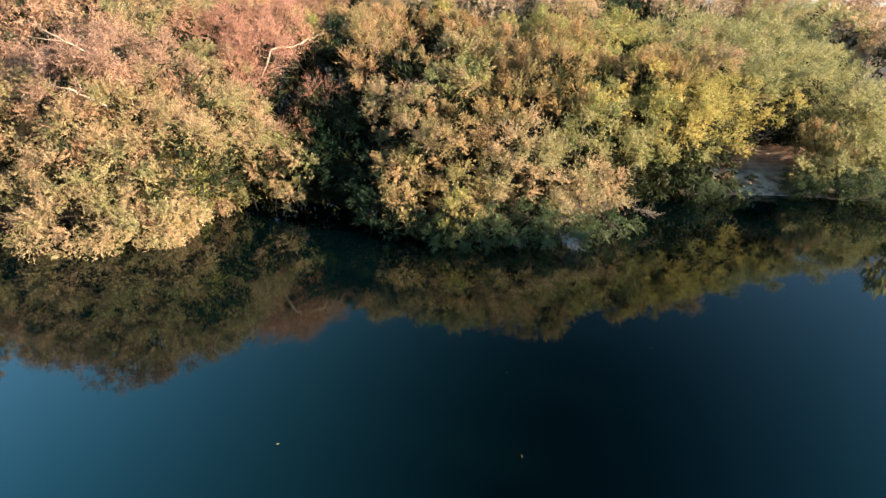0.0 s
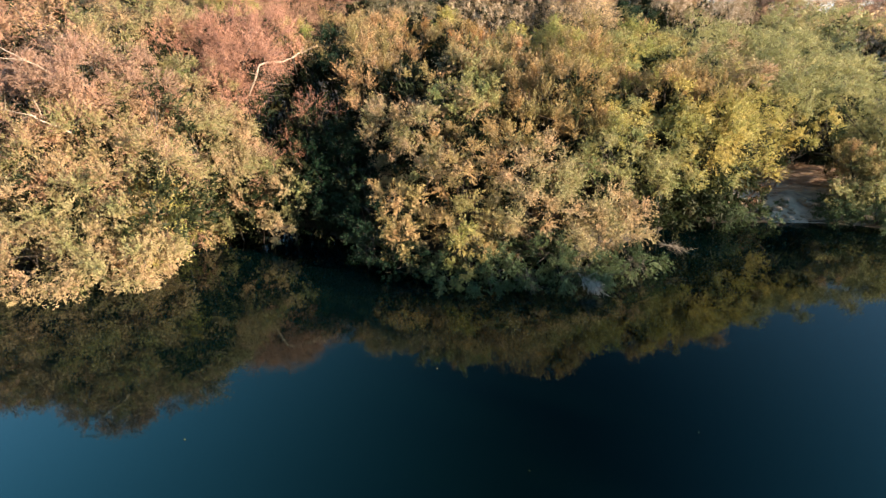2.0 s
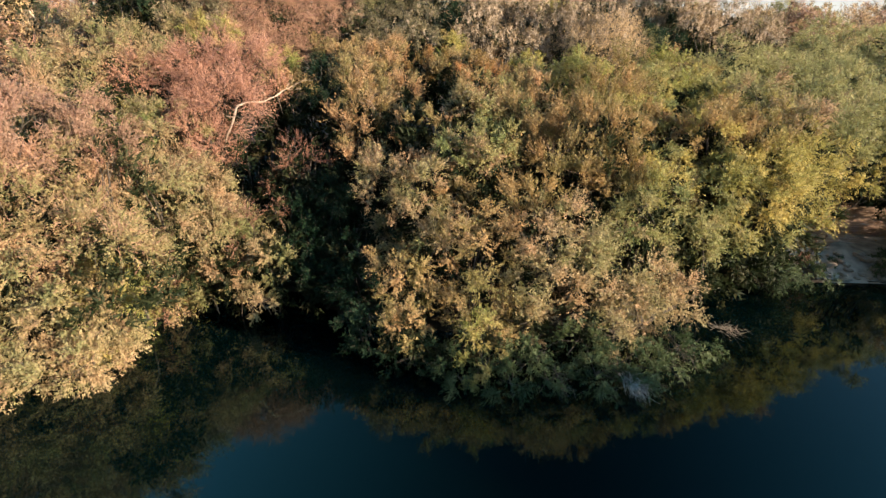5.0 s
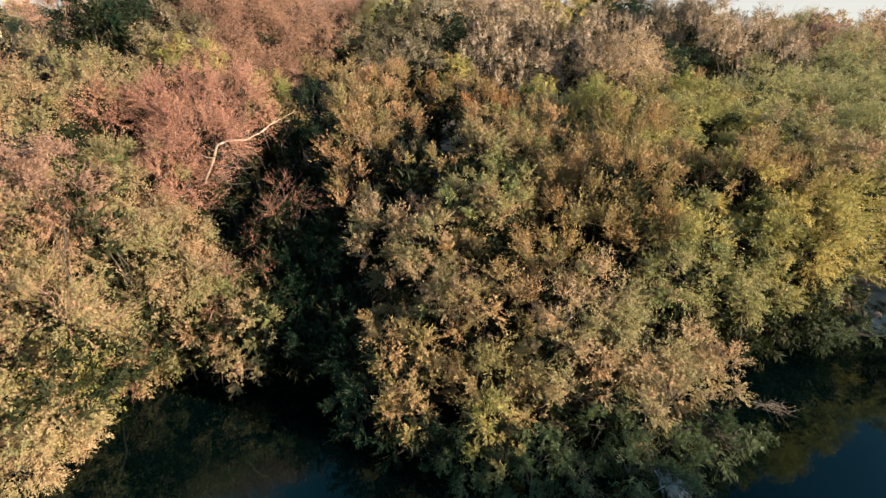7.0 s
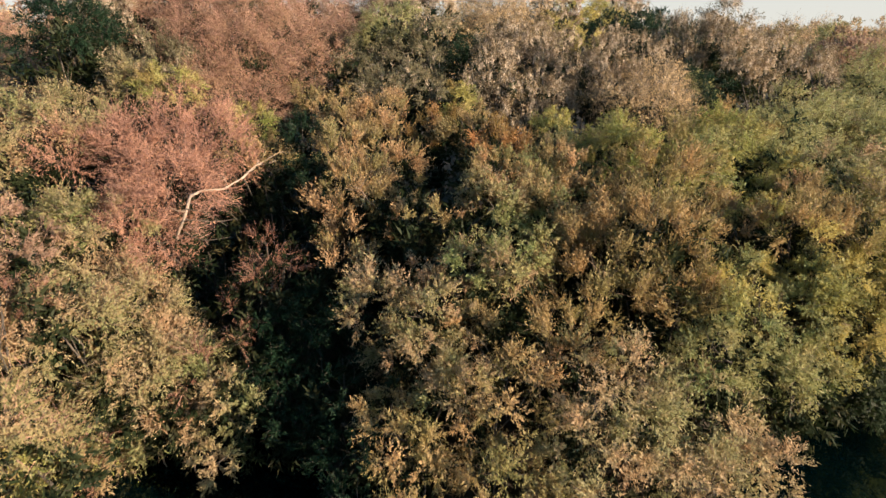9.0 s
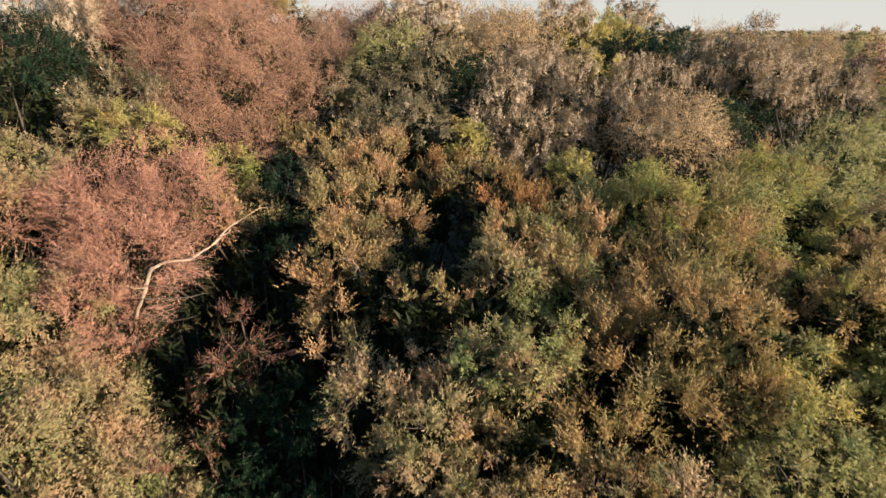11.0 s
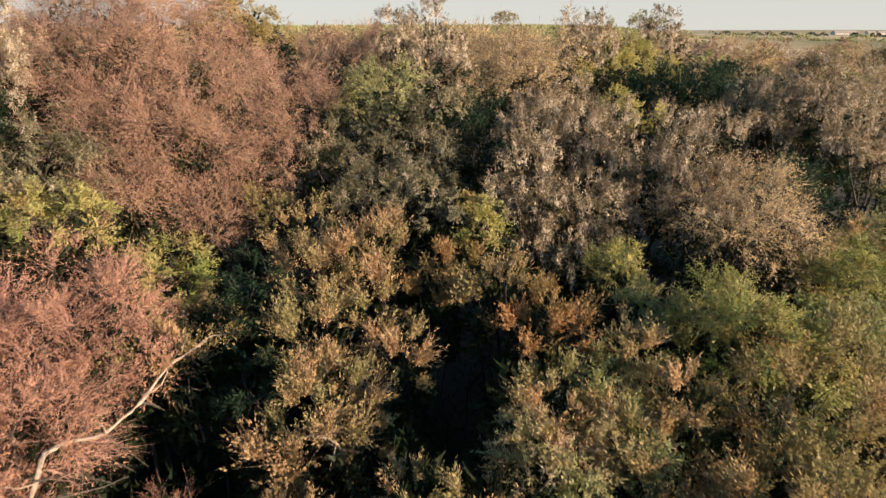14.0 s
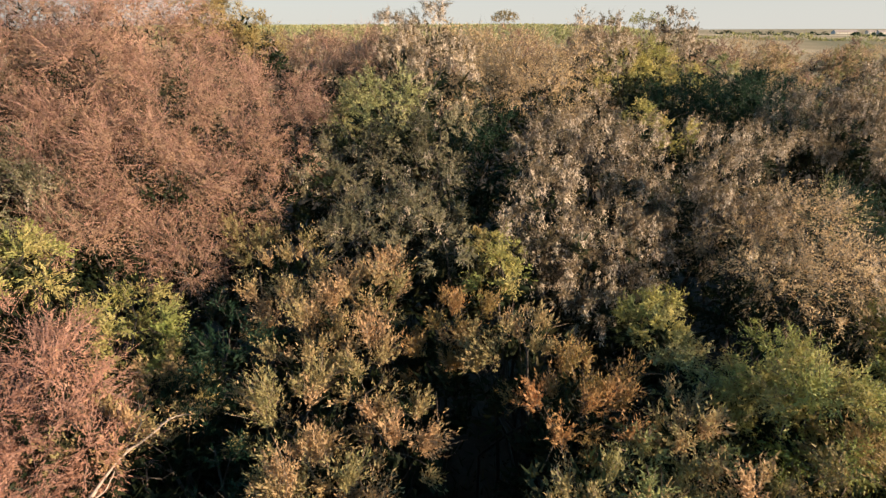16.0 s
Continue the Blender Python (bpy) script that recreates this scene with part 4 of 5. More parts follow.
plant("shade_shrub", "dark blue-green shrub below the lichen-hung tree", "dark", [(-12.8, 31.4, 10.2, 1.2), (-12.1, 31.6, 9.9, 1), (-12.9, 30.3, 10, 1.2)])
plant("lichen_tree", "grey-brown tree with sparse dark leaves", "greytree", [(-10.1, 31.2, 8.5, 1.2), (-10.6, 32.4, 9.1, 1.1), (-10.9, 31.6, 8.8, 1.3), (-12.7, 36, 10.8, 1.2)], category="tree")
plant("willow_shrub", "olive-yellow shrub at the foot of the pinkish tree", "oliveyellow", [(-9, 29.7, 8.3, 0.8), (-9.3, 29.4, 8.1, 0.9)])
plant("willow_shrub", "olive willow shrub at the thicket margin", "olive", [(-12.3, 23.8, 6.4, 1.3), (-11.9, 22.7, 4.1, 1.3), (-12.4, 23.1, 5.1, 1.3), (-11, 21.9, 3.3, 1)])
plant("shade_shrub", "low shrub over the inlet water, shade in its dark green", "dark", [(-4.4, 21.6, 1.6, 0.6)])
plant("willow_shrub", "olive-yellow feathery willow shrub in the thicket", "oliveyellow", [(4.6, 27.1, 6.7, 1.1), (5.4, 26.5, 5.9, 1), (3.7, 26.8, 6, 0.6), (7.1, 27.6, 6.4, 0.8)])
plant("willow_shrub", "tan-brown willow shrub with fine dry leaves", "brown", [(4, 24, 5.3, 1.06), (5.2, 24.6, 4.9, 0.9), (3, 23.7, 4.7, 0.9), (3.6, 22.8, 4.2, 0.78), (4.7, 22.5, 4.1, 0.73)])
plant("willow_shrub", "green willow shrub between yellow and brown ones", "green", [(0.7, 24.4, 5.9, 0.78), (0.9, 22.8, 5.1, 0.9), (2, 24.8, 5.5, 0.78), (0, 22.7, 5.2, 0.67)])
plant("willow_shrub", "tan-olive willow shrub below the rear trees", "olivegreen", [(9, 29.7, 5.8, 1.1), (9.3, 34.3, 7.5, 1), (10.2, 29.8, 5.9, 1), (10.5, 28.9, 5.7, 0.9)])
plant("willow_shrub", "olive willow shrub under the hazy trees", "olive", [(14.1, 33.1, 6.1, 1.1), (12.7, 28.5, 5.2, 0.9), (14.1, 29.1, 5.2, 1.1), (12.8, 26.2, 4.3, 1)], base=(12.2, 30.2))
plant("willow_shrub", "yellow-green willow shrub among tan ones", "yellowgreen", [(11, 26.4, 5.3, 0.9), (7.9, 24.2, 5.3, 0.8), (7.1, 23.9, 4.4, 0.7), (8.4, 23.9, 4.4, 0.9)])
plant("willow_shrub", "tan thinning willow shrub among yellow-green ones", "tan", [(9.3, 26.3, 5.5, 0.8), (9.6, 25.2, 4.9, 0.8), (10.8, 25.2, 4.3, 0.8), (6.9, 24.8, 5.2, 0.7)])
plant("willow_shrub", "bright yellow-green willow shrub over the bank", "yellowgreen", [(10.2, 23.9, 4, 1.01), (11.9, 24.9, 4.4, 1.01), (5.9, 22.6, 4.1, 0.9), (9, 23, 3.4, 0.9)])
plant("lichen_tree", "hazy grey-tan tree with lichen behind the thicket", "twigtree", [(18.8, 50.1, 8.5, 1.2), (21.8, 50.2, 8.8, 1.3), (16.9, 50, 8.4, 1.1), (15.1, 50.2, 8.7, 1.1)], coarse=1.5, category="tree")
plant("lichen_tree", "hazy tan tree at the edge of the fields", "twigtree", [(27, 54.4, 8.7, 1.3), (30.4, 54.2, 7.9, 1.4), (31.6, 54.4, 8.7, 1.4), (29.1, 53.7, 6.9, 1.2)], coarse=1.5, category="tree")
plant("willow_shrub", "tan-olive willow shrub overhanging the water beside the bank", "olivegreen", [(15.8, 24.4, 1.46, 0.8), (15.1, 24, 1.17, 0.6), (16.6, 24.1, 1.53, 0.9), (18, 24.2, 1.6, 1), (17.5, 25.2, 2.1, 1), (19.2, 24.2, 1.7, 1.1)])
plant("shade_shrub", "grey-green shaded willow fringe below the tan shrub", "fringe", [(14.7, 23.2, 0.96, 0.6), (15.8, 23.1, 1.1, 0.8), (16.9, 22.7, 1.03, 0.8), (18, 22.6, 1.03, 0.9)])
# unseen backing for the inlet, near-black so the water mirrors no sky
plant("shade_shrub", "leafy fill behind the inlet, shade put into its dark colour", "dark", [(-5.5, 26.3, 2, 1.2), (-4, 26.3, 2.2, 1.2), (-6.9, 27, 2.4, 1.2), (-5.2, 28.5, 3.2, 1.3), (-3.6, 28.5, 3.2, 1.3), (-6.6, 29, 3.6, 1.3)], coarse=1.6)
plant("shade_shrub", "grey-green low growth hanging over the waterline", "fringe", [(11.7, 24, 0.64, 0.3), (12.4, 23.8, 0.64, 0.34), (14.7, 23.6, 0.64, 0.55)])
# more near-black backing, added to darken the water under the slope
plant("shade_shrub", "low leafy fill beneath the leaning willows, shade in its colour", "dark", [(-8.4, 25.1, 1.53, 1.1), (-9.8, 24.9, 1.53, 1.1), (-11.1, 24.4, 1.53, 1.1), (-8, 27.5, 2.3, 1.2), (-10, 27.5, 2.3, 1.2)], coarse=1.6)
plant("willow_tree", "rounded grey-olive willow tree beside the bare bank", "olivegreen", [(17.3, 29.5, 5, 1.3), (16.6, 31.6, 5.6, 1.4), (18.6, 30.6, 4.9, 1.3), (19.8, 32.4, 5.1, 1.4), (18.2, 33.4, 5.9, 1.4)], category="tree")
plant("willow_tree", "hazy olive-green willow tree in the side woods", "olivegreen", [(18.4, 36.3, 6.2, 1.4), (15.2, 35.9, 6.2, 1.4), (16.7, 34.6, 6, 1.3), (20.9, 35.4, 5.8, 1.4), (19.5, 39.2, 6.9, 1.4)], coarse=1.15, category="tree")
plant("willow_tree", "dull olive tree at the back of the side woods", "olivegreen", [(22.4, 38.6, 6.9, 1.5), (24, 43.8, 7.2, 1.5), (21.8, 42.2, 7.6, 1.5), (25.6, 40.6, 6.8, 1.5), (22.2, 46.8, 8.6, 1.5)], coarse=1.25, category="tree")
plant("lichen_tree", "grey lichen-hung tree standing over the side woods", "mosstree", [(11.3, 35, 8.5, 0.9), (12.3, 35.2, 8.3, 0.9), (16.1, 38.1, 8.2, 1.1), (15.3, 40.2, 9, 1.2), (13.9, 39.6, 8.8, 1.1), (17.4, 40.6, 8.4, 1.2)], coarse=1.1, category="tree")

# added so the hollow turns dark; the shade is in the leaf hue
plant("shade_shrub", "leafy fill in the hollow behind the dry reeds, coloured as shade", "dark", [(13.6, 30.2, 1.6, 0.9), (14.9, 30.4, 1.6, 1), (16.2, 30.6, 1.7, 1.1), (17.5, 30.8, 1.7, 1.1), (18.8, 30.6, 1.7, 1.1), (15.5, 31.5, 2.9, 1.2), (17.2, 31.7, 3.1, 1.2), (18.9, 31.6, 3.2, 1.3), (20.4, 31.2, 2.6, 1.4)], coarse=1.4)

# ---- the woods around, farther off ----
def far_tree(name, label, hue, lobes, at, coarse):
    ob = plant(name, label, hue, lobes, (0.0, 0.0), coarse, "tree")
    ob.location = at
    tagged(ob, group="far woodland trees")
    return ob


def spot(x, y):
    return (x, y, float(height(x, y)) - 0.08)


FAR = (("pinktree", "far pinkish-brown tree of the rear woods"), ("twigtree", "far grey-brown twiggy tree of the woods"), ("olivegreen", "far olive-green tree of the woods"),
       ("olivepink", "far olive-pink autumn tree of the woods"), ("mosstree", "far lichen-grey tree of the woods"), ("pinktan", "far pale tan tree of the woods"))


def make_protos(count, coarse, x0, y0, gap=6.0):
    made = []
    for i, (hue, label) in enumerate(FAR):
        rng = np.random.default_rng(700 + i)
        lobes = []
        for j in range(count):
            a, z = rng.uniform(0, 6.28), rng.uniform(4.0, 7.8)
            q = 2.4 * math.sin(math.pi * min(1, (z - 1.2) / 8.2)) * rng.uniform(0.5, 1.0)
            lobes.append((q * math.cos(a), q * math.sin(a), z, rng.uniform(1.2, 1.7)))
        lobes.append((0.0, 0.0, 8.2, 1.2))
        made.append(far_tree("far_tree", label, hue, lobes, spot(x0 - gap * i, y0 + 5 * (i % 3)), coarse))
    return made


rng = np.random.default_rng(55)


def scatter(protos, x0, x1, y0, y1, step, low, high, skip=None):
    y = y0
    while y < y1:
        x = x0
        while x < x1:
            px, py = x + rng.uniform(-0.4, 0.4) * step, y + rng.uniform(-0.4, 0.4) * step
            if not (skip and skip(px, py)):
                s = rng.uniform(low, high)
                copy_thing(protos[rng.integers(0, len(protos))], Matrix.LocRotScale(spot(px, py), Euler((0, 0, rng.uniform(0, 6.28))), (s, s, s)))
            x += step
        y += step


# rear woods in view, the margins beside it, and the wooded bank across the river
rear = make_protos(6, 4.2, -30, 56)
scatter(rear, -40, 14, 48, 82, 6.8, 0.90, 1.06, lambda x, y: abs(x) > 0.85 * (y - 12) or (abs(x) < 16 and y < 54))
scatter(rear, -50, 14, 84, 120, 9.0, 0.94, 1.08)
scatter(rear, 17, 70, 48, 82, 7.2, 0.72, 0.96, lambda x, y: abs(x) > 0.85 * (y - 12))
scatter(rear, 17, 76, 84, 120, 9.0, 0.80, 0.96)
side = make_protos(7, 12.0, -44, 20)
mid = make_protos(6, 2.6, -17.5, 27, 2.4)
scatter(mid, -25, -16, 33, 46, 5.5, 0.75, 0.95)
scatter(mid, 23, 30, 35, 46, 5.5, 0.62, 0.82)
scatter(side, -40, -27, 24, 46, 6.0, 0.70, 0.95)
scatter(side, 29, 46, 30, 46, 6.0, 0.65, 0.8)
# out of view across the river, sized so their shadow covers the waterline
scatter(side, 62, 73, -26, -14, 5.0, 1.45, 1.52)
scatter(side, 73, 86, -26, -14, 5.0, 1.62, 1.70)
scatter(side, 86, 112, -26, -14, 5.0, 1.69, 1.79)
scatter(side, -60, 46, -26, -15, 8.0, 0.8, 1.05)

# ---- bare wood: the crooked pale limb, dead branches, roots, dry twigs by the water ----
def near(points):
    return np.array(points, float)


def limb_on(thing, name, label, runs, mat):
    """Tapered limbs, in world places, as one part of a thing."""
    foot = np.array(thing.location)
    rng = np.random.default_rng(next(seeds))
    made = []
    for pts, r0, r1 in runs:
        pts = near(pts) - foot
        # finer steps with a little crookedness
        s = np.linspace(0, len(pts) - 1, 4 * len(pts))
        q = np.stack([np.interp(s, np.arange(len(pts)), pts[:, i]) for i in range(3)], -1)
        q[1:-1] += rng.normal(0, 0.018, (len(q) - 2, 3))
        q[1:-1] = 0.5 * q[1:-1] + 0.25 * (q[:-2] + q[2:])
        made.append((q, np.linspace(r0, r1, len(q)) * (1 + 0.16 * rng.normal(0, 1, len(q)))))
    return tubes_mesh(name, made, mat, thing, label, sides=8)


def bare_thing(name, label, category, at):
    ob = tagged(new(name), label, category)
    ob.location = at
    return ob


limb_on(rust, "bare_limb", "pale crooked leafless limb", [
    ([(-7.9, 25.6, 2.5), (-7.8, 25.0, 4.2), (-7.35, 24.5, 5.2), (-6.98, 24.3, 5.75), (-6.87, 24.6, 6.26), (-6.65, 24.75, 6.34), (-6.1, 24.92, 6.32), (-5.85, 25.56, 6.48), (-5.75, 26.6, 6.6), (-5.5, 27.5, 6.5)], 0.052, 0.016),
    ([(-5.75, 26.6, 6.6), (-5.45, 26.75, 6.75), (-5.2, 27.1, 6.85), (-4.95, 27.2, 6.8)], 0.016, 0.006),
    ([(-5.85, 25.56, 6.48), (-5.6, 25.7, 6.62), (-5.5, 25.9, 6.85)], 0.014, 0.005),
    ([(-6.1, 24.92, 6.32), (-6.0, 24.8, 6.5), (-6.05, 24.75, 6.7)], 0.012, 0.004),
    ([(-6.9, 24.35, 5.9), (-7.1, 24.15, 6.0), (-7.25, 24.1, 6.15)], 0.013, 0.004),
], LIMB_BARK)
tip = near([(-5.2, 27.1, 6.85), (-4.95, 27.2, 6.8), (-5.45, 26.75, 6.75)])
tip = np.repeat(tip, 120, 0) - np.array(rust.location)
rng = np.random.default_rng(77)
leaf_mesh("foliage", tip + rng.normal(0, 0.13, tip.shape), unit(rng.normal(0, 0.7, tip.shape) + (0.4, 0, 0.2)), unit(rng.normal(0, 1, tip.shape) + (0, 0, 0.5)),
          rng.uniform(0.05, 0.09, len(tip)), rng.uniform(0.015, 0.025, len(tip)), rng.uniform(0, 1, len(tip)), LEAF["tan"], rust, "last tan leaves at the limb's tip")
limb_on(rust, "bare_branch", "thin brown hanging dead branches", [
    ([(-5.85, 25.56, 6.48), (-5.9, 26.2, 5.9), (-6.0, 26.9, 5.0)], 0.025, 0.009),
    ([(-5.75, 26.6, 6.6), (-5.6, 26.9, 6.9), (-5.65, 27.0, 7.2)], 0.015, 0.006),
    ([(-6.85, 24.1, 5.8), (-6.4, 24.5, 5.6), (-5.9, 24.9, 5.55)], 0.018, 0.006),
    ([(-6.9, 24.3, 6.0), (-6.5, 24.8, 5.7), (-6.2, 25.0, 5.3)], 0.013, 0.005),
    ([(-6.65, 24.75, 6.34), (-6.3, 25.0, 5.9), (-6.0, 25.2, 5.4)], 0.013, 0.005),
    ([(-6.1, 24.92, 6.32), (-5.95, 25.1, 5.9), (-5.8, 25.3, 5.4)], 0.012, 0.004),
    ([(-6.9, 24.0, 5.5), (-6.5, 24.2, 5.2), (-6.0, 24.5, 5.2)], 0.012, 0.004),
], BARK)
rng = np.random.default_rng(91)
fan = np.repeat(near([(-6.7, 24.5, 6.0), (-6.4, 24.8, 6.1), (-6.75, 24.2, 5.5), (-6.2, 24.9, 6.1)]), 46, 0) - np.array(rust.location)
leaf_mesh("twig_growth", fan + rng.normal(0, 0.12, fan.shape), unit(rng.normal(0, 0.40, fan.shape) + (0.8, 0.3, -0.35)), unit(rng.normal(0, 1, fan.shape)),
          rng.uniform(0.25, 0.75, len(fan)), np.full(len(fan), 0.010), np.zeros(len(fan)), TWIG["red"], rust, "drooping brown dead twigs")


def dead_branch(label, runs, at, twigs=14):
    ob = bare_thing("dead_branch", label, "branch", at)
    limb_on(ob, "limb", "", runs, TAN_BARK if "tan" in label or "forked" in label else PALE_BARK)
    rng = np.random.default_rng(next(seeds))
    p = np.concatenate([near(r[0]) for r in runs])
    p = p[rng.integers(0, len(p), twigs)] - np.array(at)
    leaf_mesh("twig_growth", p, unit(rng.normal(0, 1, p.shape) + (-0.3, 0, 0.4)), unit(rng.normal(0, 1, p.shape)), rng.uniform(0.15, 0.45, twigs), np.full(twigs, 0.016), np.zeros(twigs), TWIG["grey"], ob)
    return ob


dead_branch("bleached dead branch resting on the willow shrub", [
    ([(-10.6, 18.80, 4.75), (-10.85, 18.50, 5.00), (-11.2, 18.40, 5.20), (-11.35, 18.40, 5.30)], 0.033, 0.010),
    ([(-11.1, 18.45, 5.20), (-11.05, 18.40, 5.45), (-11.25, 18.50, 5.70)], 0.014, 0.006),
    ([(-11.2, 18.40, 5.25), (-11.5, 18.25, 5.35), (-11.9, 18.30, 5.45)], 0.014, 0.006)], (-10.6, 18.80, 4.75), 26)
dead_branch("long pale dead branch above the pinkish shrub", [
    ([(-11.4, 19.6, 6.35), (-11.9, 19.3, 6.75), (-12.6, 19.5, 7.05), (-13.3, 19.9, 7.3)], 0.023, 0.008),
    ([(-11.8, 19.3, 6.65), (-12.4, 19.2, 6.75), (-13.0, 19.3, 6.8)], 0.016, 0.007)], (-11.4, 19.6, 6.35), 16)
dead_branch("small white dead branch in the tan willow", [
    ([(-2.3, 25.4, 5.6), (-2.5, 24.95, 5.95), (-2.65, 24.9, 6.2), (-2.9, 24.95, 6.3)], 0.017, 0.007),
    ([(-2.6, 24.9, 6.15), (-2.7, 24.8, 6.35), (-2.6, 24.8, 6.5)], 0.016, 0.007)], (-2.3, 25.4, 5.6), 18)
dead_branch("forked bare branch over the black gap", [
    ([(-5.6, 26.9, 4.6), (-5.62, 26.7, 5.6), (-5.75, 26.95, 6.2), (-6.0, 27.35, 6.3), (-6.25, 27.5, 6.5)], 0.019, 0.008),
    ([(-5.95, 27.3, 6.28), (-5.75, 27.6, 6.3), (-5.5, 27.8, 6.35)], 0.019, 0.007)], (-5.6, 26.9, 4.6), 24)

roots = bare_thing("willow_root", "bare brown roots reaching down to the water", "root", (-7.0, 22.0, 0.9))
for pts in ([(-7.6, 22.0, 0.9), (-7.75, 21.85, 0.55), (-7.85, 21.8, -0.2)], [(-7.35, 21.9, 0.9), (-7.2, 21.75, 0.5), (-7.05, 21.65, -0.2)],
            [(-6.45, 21.7, 1.0), (-6.42, 21.6, 0.6), (-6.5, 21.55, -0.2)], [(-6.3, 21.7, 1.0), (-6.05, 21.5, 0.75), (-5.85, 21.4, -0.1)]):
    limb_on(roots, "root", "", [(pts, 0.022, 0.012)], TWIG["brown"])


def twig_fan(label, at, way, count, length, spread=0.4, colour="grey", wide=0.009):
    """Leafless twigs that trail from one point out over the water."""
    ob = bare_thing("bare_branch", label, "branch", at)
    rng = np.random.default_rng(next(seeds))
    way = np.array(way, float)
    for _ in range(7):
        d = unit(way + rng.normal(0, spread, 3) * (1, 1, 0.6))
        run = (np.array([-d * 0.3, np.zeros(3), d * length * 0.45 + rng.normal(0, 0.05, 3), d * length * 0.8 + rng.normal(0, 0.07, 3) - np.array([0, 0, 0.12])]), (0.010, 0.008, 0.005, 0.002))
        tubes_mesh("branch", [run], TWIG["dark"], ob, sides=5)
    p = unit(way)[None] * rng.uniform(0, length * 0.7, count)[:, None] + rng.normal(0, 0.10, (count, 3)) * (1, 1, 0.5)
    leaf_mesh("twig_growth", p, unit(way + rng.normal(0, spread, p.shape)), unit(rng.normal(0, 1, p.shape)), rng.uniform(0.2, 0.5, count), np.full(count, wide), np.zeros(count), TWIG[colour], ob)
    return ob


twig_fan("pale leafless willow branch trailing at the water's edge", (3.9, 17.7, 0.85), (0.5, -0.75, -0.45), 260, 0.65, 0.45, "pale", 0.013)
twig_fan("thin brown bare branch above the dark water", (5.5, 18.9, 1.0), (0.6, -0.6, -0.5), 90, 0.65)
twig_fan("thin bare branch reaching over the water", (6.9, 19.6, 1.1), (1.0, 0.1, -0.30), 60, 0.8)
twig_fan("small bare brown branch at the bank foot", (2.3, 17.7, 0.8), (0.2, -0.8, -0.3), 50, 0.5, 0.4, "brown")

# crumbled clods of silt along the foot of the slipped bank
def clod(x, y, size, seed):
    rng = np.random.default_rng(seed)
    bm = bmesh.new()
    bmesh.ops.create_icosphere(bm, subdivisions=2, radius=1.0)
    squash = np.array([rng.uniform(0.8, 1.4), rng.uniform(0.7, 1.1), rng.uniform(0.35, 0.6)]) * size
    way = unit(rng.normal(0, 1, (5, 3)))
    for v in bm.verts:
        p = np.array(v.co)
        cut = (1 + 0.16 * np.sin(3 * p @ way[0] + 1) + 0.12 * np.sin(7 * p @ way[1])) * (1 - 0.35 * max(0.0, float(p @ way[2]) - 0.4))
        v.co = Vector(p * cut * squash)
    me = bpy.data.meshes.new("soil_clod")
    bm.to_mesh(me)
    bm.free()
    me.materials.append(BANK)
    ob = tagged(new("soil_clod", me), "pale grey lump of dried silt on the slipped bank", "clod", "silt clods")
    ob.matrix_world = pose(x, y, float(height(x, y)) + 0.1 * size, 0, 0, seed * 37)


rng = np.random.default_rng(41)
for i in range(46):
    x = rng.uniform(11.2, 15.2)
    clod(x, float(np.interp(x, SHORE_X, SHORE_Y)) + rng.uniform(0.15, 1.5), rng.uniform(0.07, 0.22), 300 + i)

# dry flattened reeds on the bare bank
rng = np.random.default_rng(17)
n = 9000
swathe = rng.integers(0, 46, n)
mid_x, mid_y, turn = rng.uniform(13.3, 17.3, 46)[swathe], rng.uniform(26.3, 30.4, 46)[swathe], rng.normal(-0.12, 0.16, 46)[swathe]
along, across = rng.uniform(-0.9, 0.9, n), rng.normal(0, 0.085, n)
rx, ry = mid_x + along * np.cos(turn) - across * np.sin(turn), mid_y + along * np.sin(turn) + across * np.cos(turn)
rz = height(rx, ry) + rng.uniform(0.02, 0.34, n) * np.exp(-(across / 0.11) ** 2) * (1 - 0.5 * along ** 2)
REED = leaf_material("dry_reed", [(0.1, (0.20, 0.13, 0.095)), (0.4, (0.38, 0.26, 0.19)), (0.7, (0.54, 0.40, 0.32)), (0.95, (0.62, 0.50, 0.41))], 0.8, 0.15, 0.2)
reeds = leaf_mesh("reed_litter", np.stack([rx, ry, rz], -1), unit(np.stack([np.cos(turn) + rng.normal(0, 0.1, n), np.sin(turn) + rng.normal(0, 0.12, n), rng.normal(0, 0.06, n)], -1)), unit(rng.normal(0, 0.4, (n, 3)) + (0.3, -0.5, 0.9)),
                  rng.uniform(0.3, 1.0, n), rng.uniform(0.02, 0.05, n), rng.uniform(0, 1, n), REED, None, "flattened dry pinkish reeds lying on the bank")
tagged(reeds, category="reeds", kind="stuff")

# low undergrowth added in uneven tufts, the floor's shade put into its leaf colour
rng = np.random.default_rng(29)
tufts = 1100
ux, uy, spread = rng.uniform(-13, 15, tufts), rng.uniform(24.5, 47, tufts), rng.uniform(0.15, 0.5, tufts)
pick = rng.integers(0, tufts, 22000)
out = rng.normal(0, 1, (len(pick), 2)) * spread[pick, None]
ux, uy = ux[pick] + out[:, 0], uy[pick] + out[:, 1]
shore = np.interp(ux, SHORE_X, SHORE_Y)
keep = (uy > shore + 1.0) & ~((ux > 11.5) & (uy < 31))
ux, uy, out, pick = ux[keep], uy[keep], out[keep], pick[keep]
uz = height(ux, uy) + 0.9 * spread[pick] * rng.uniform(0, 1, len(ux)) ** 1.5
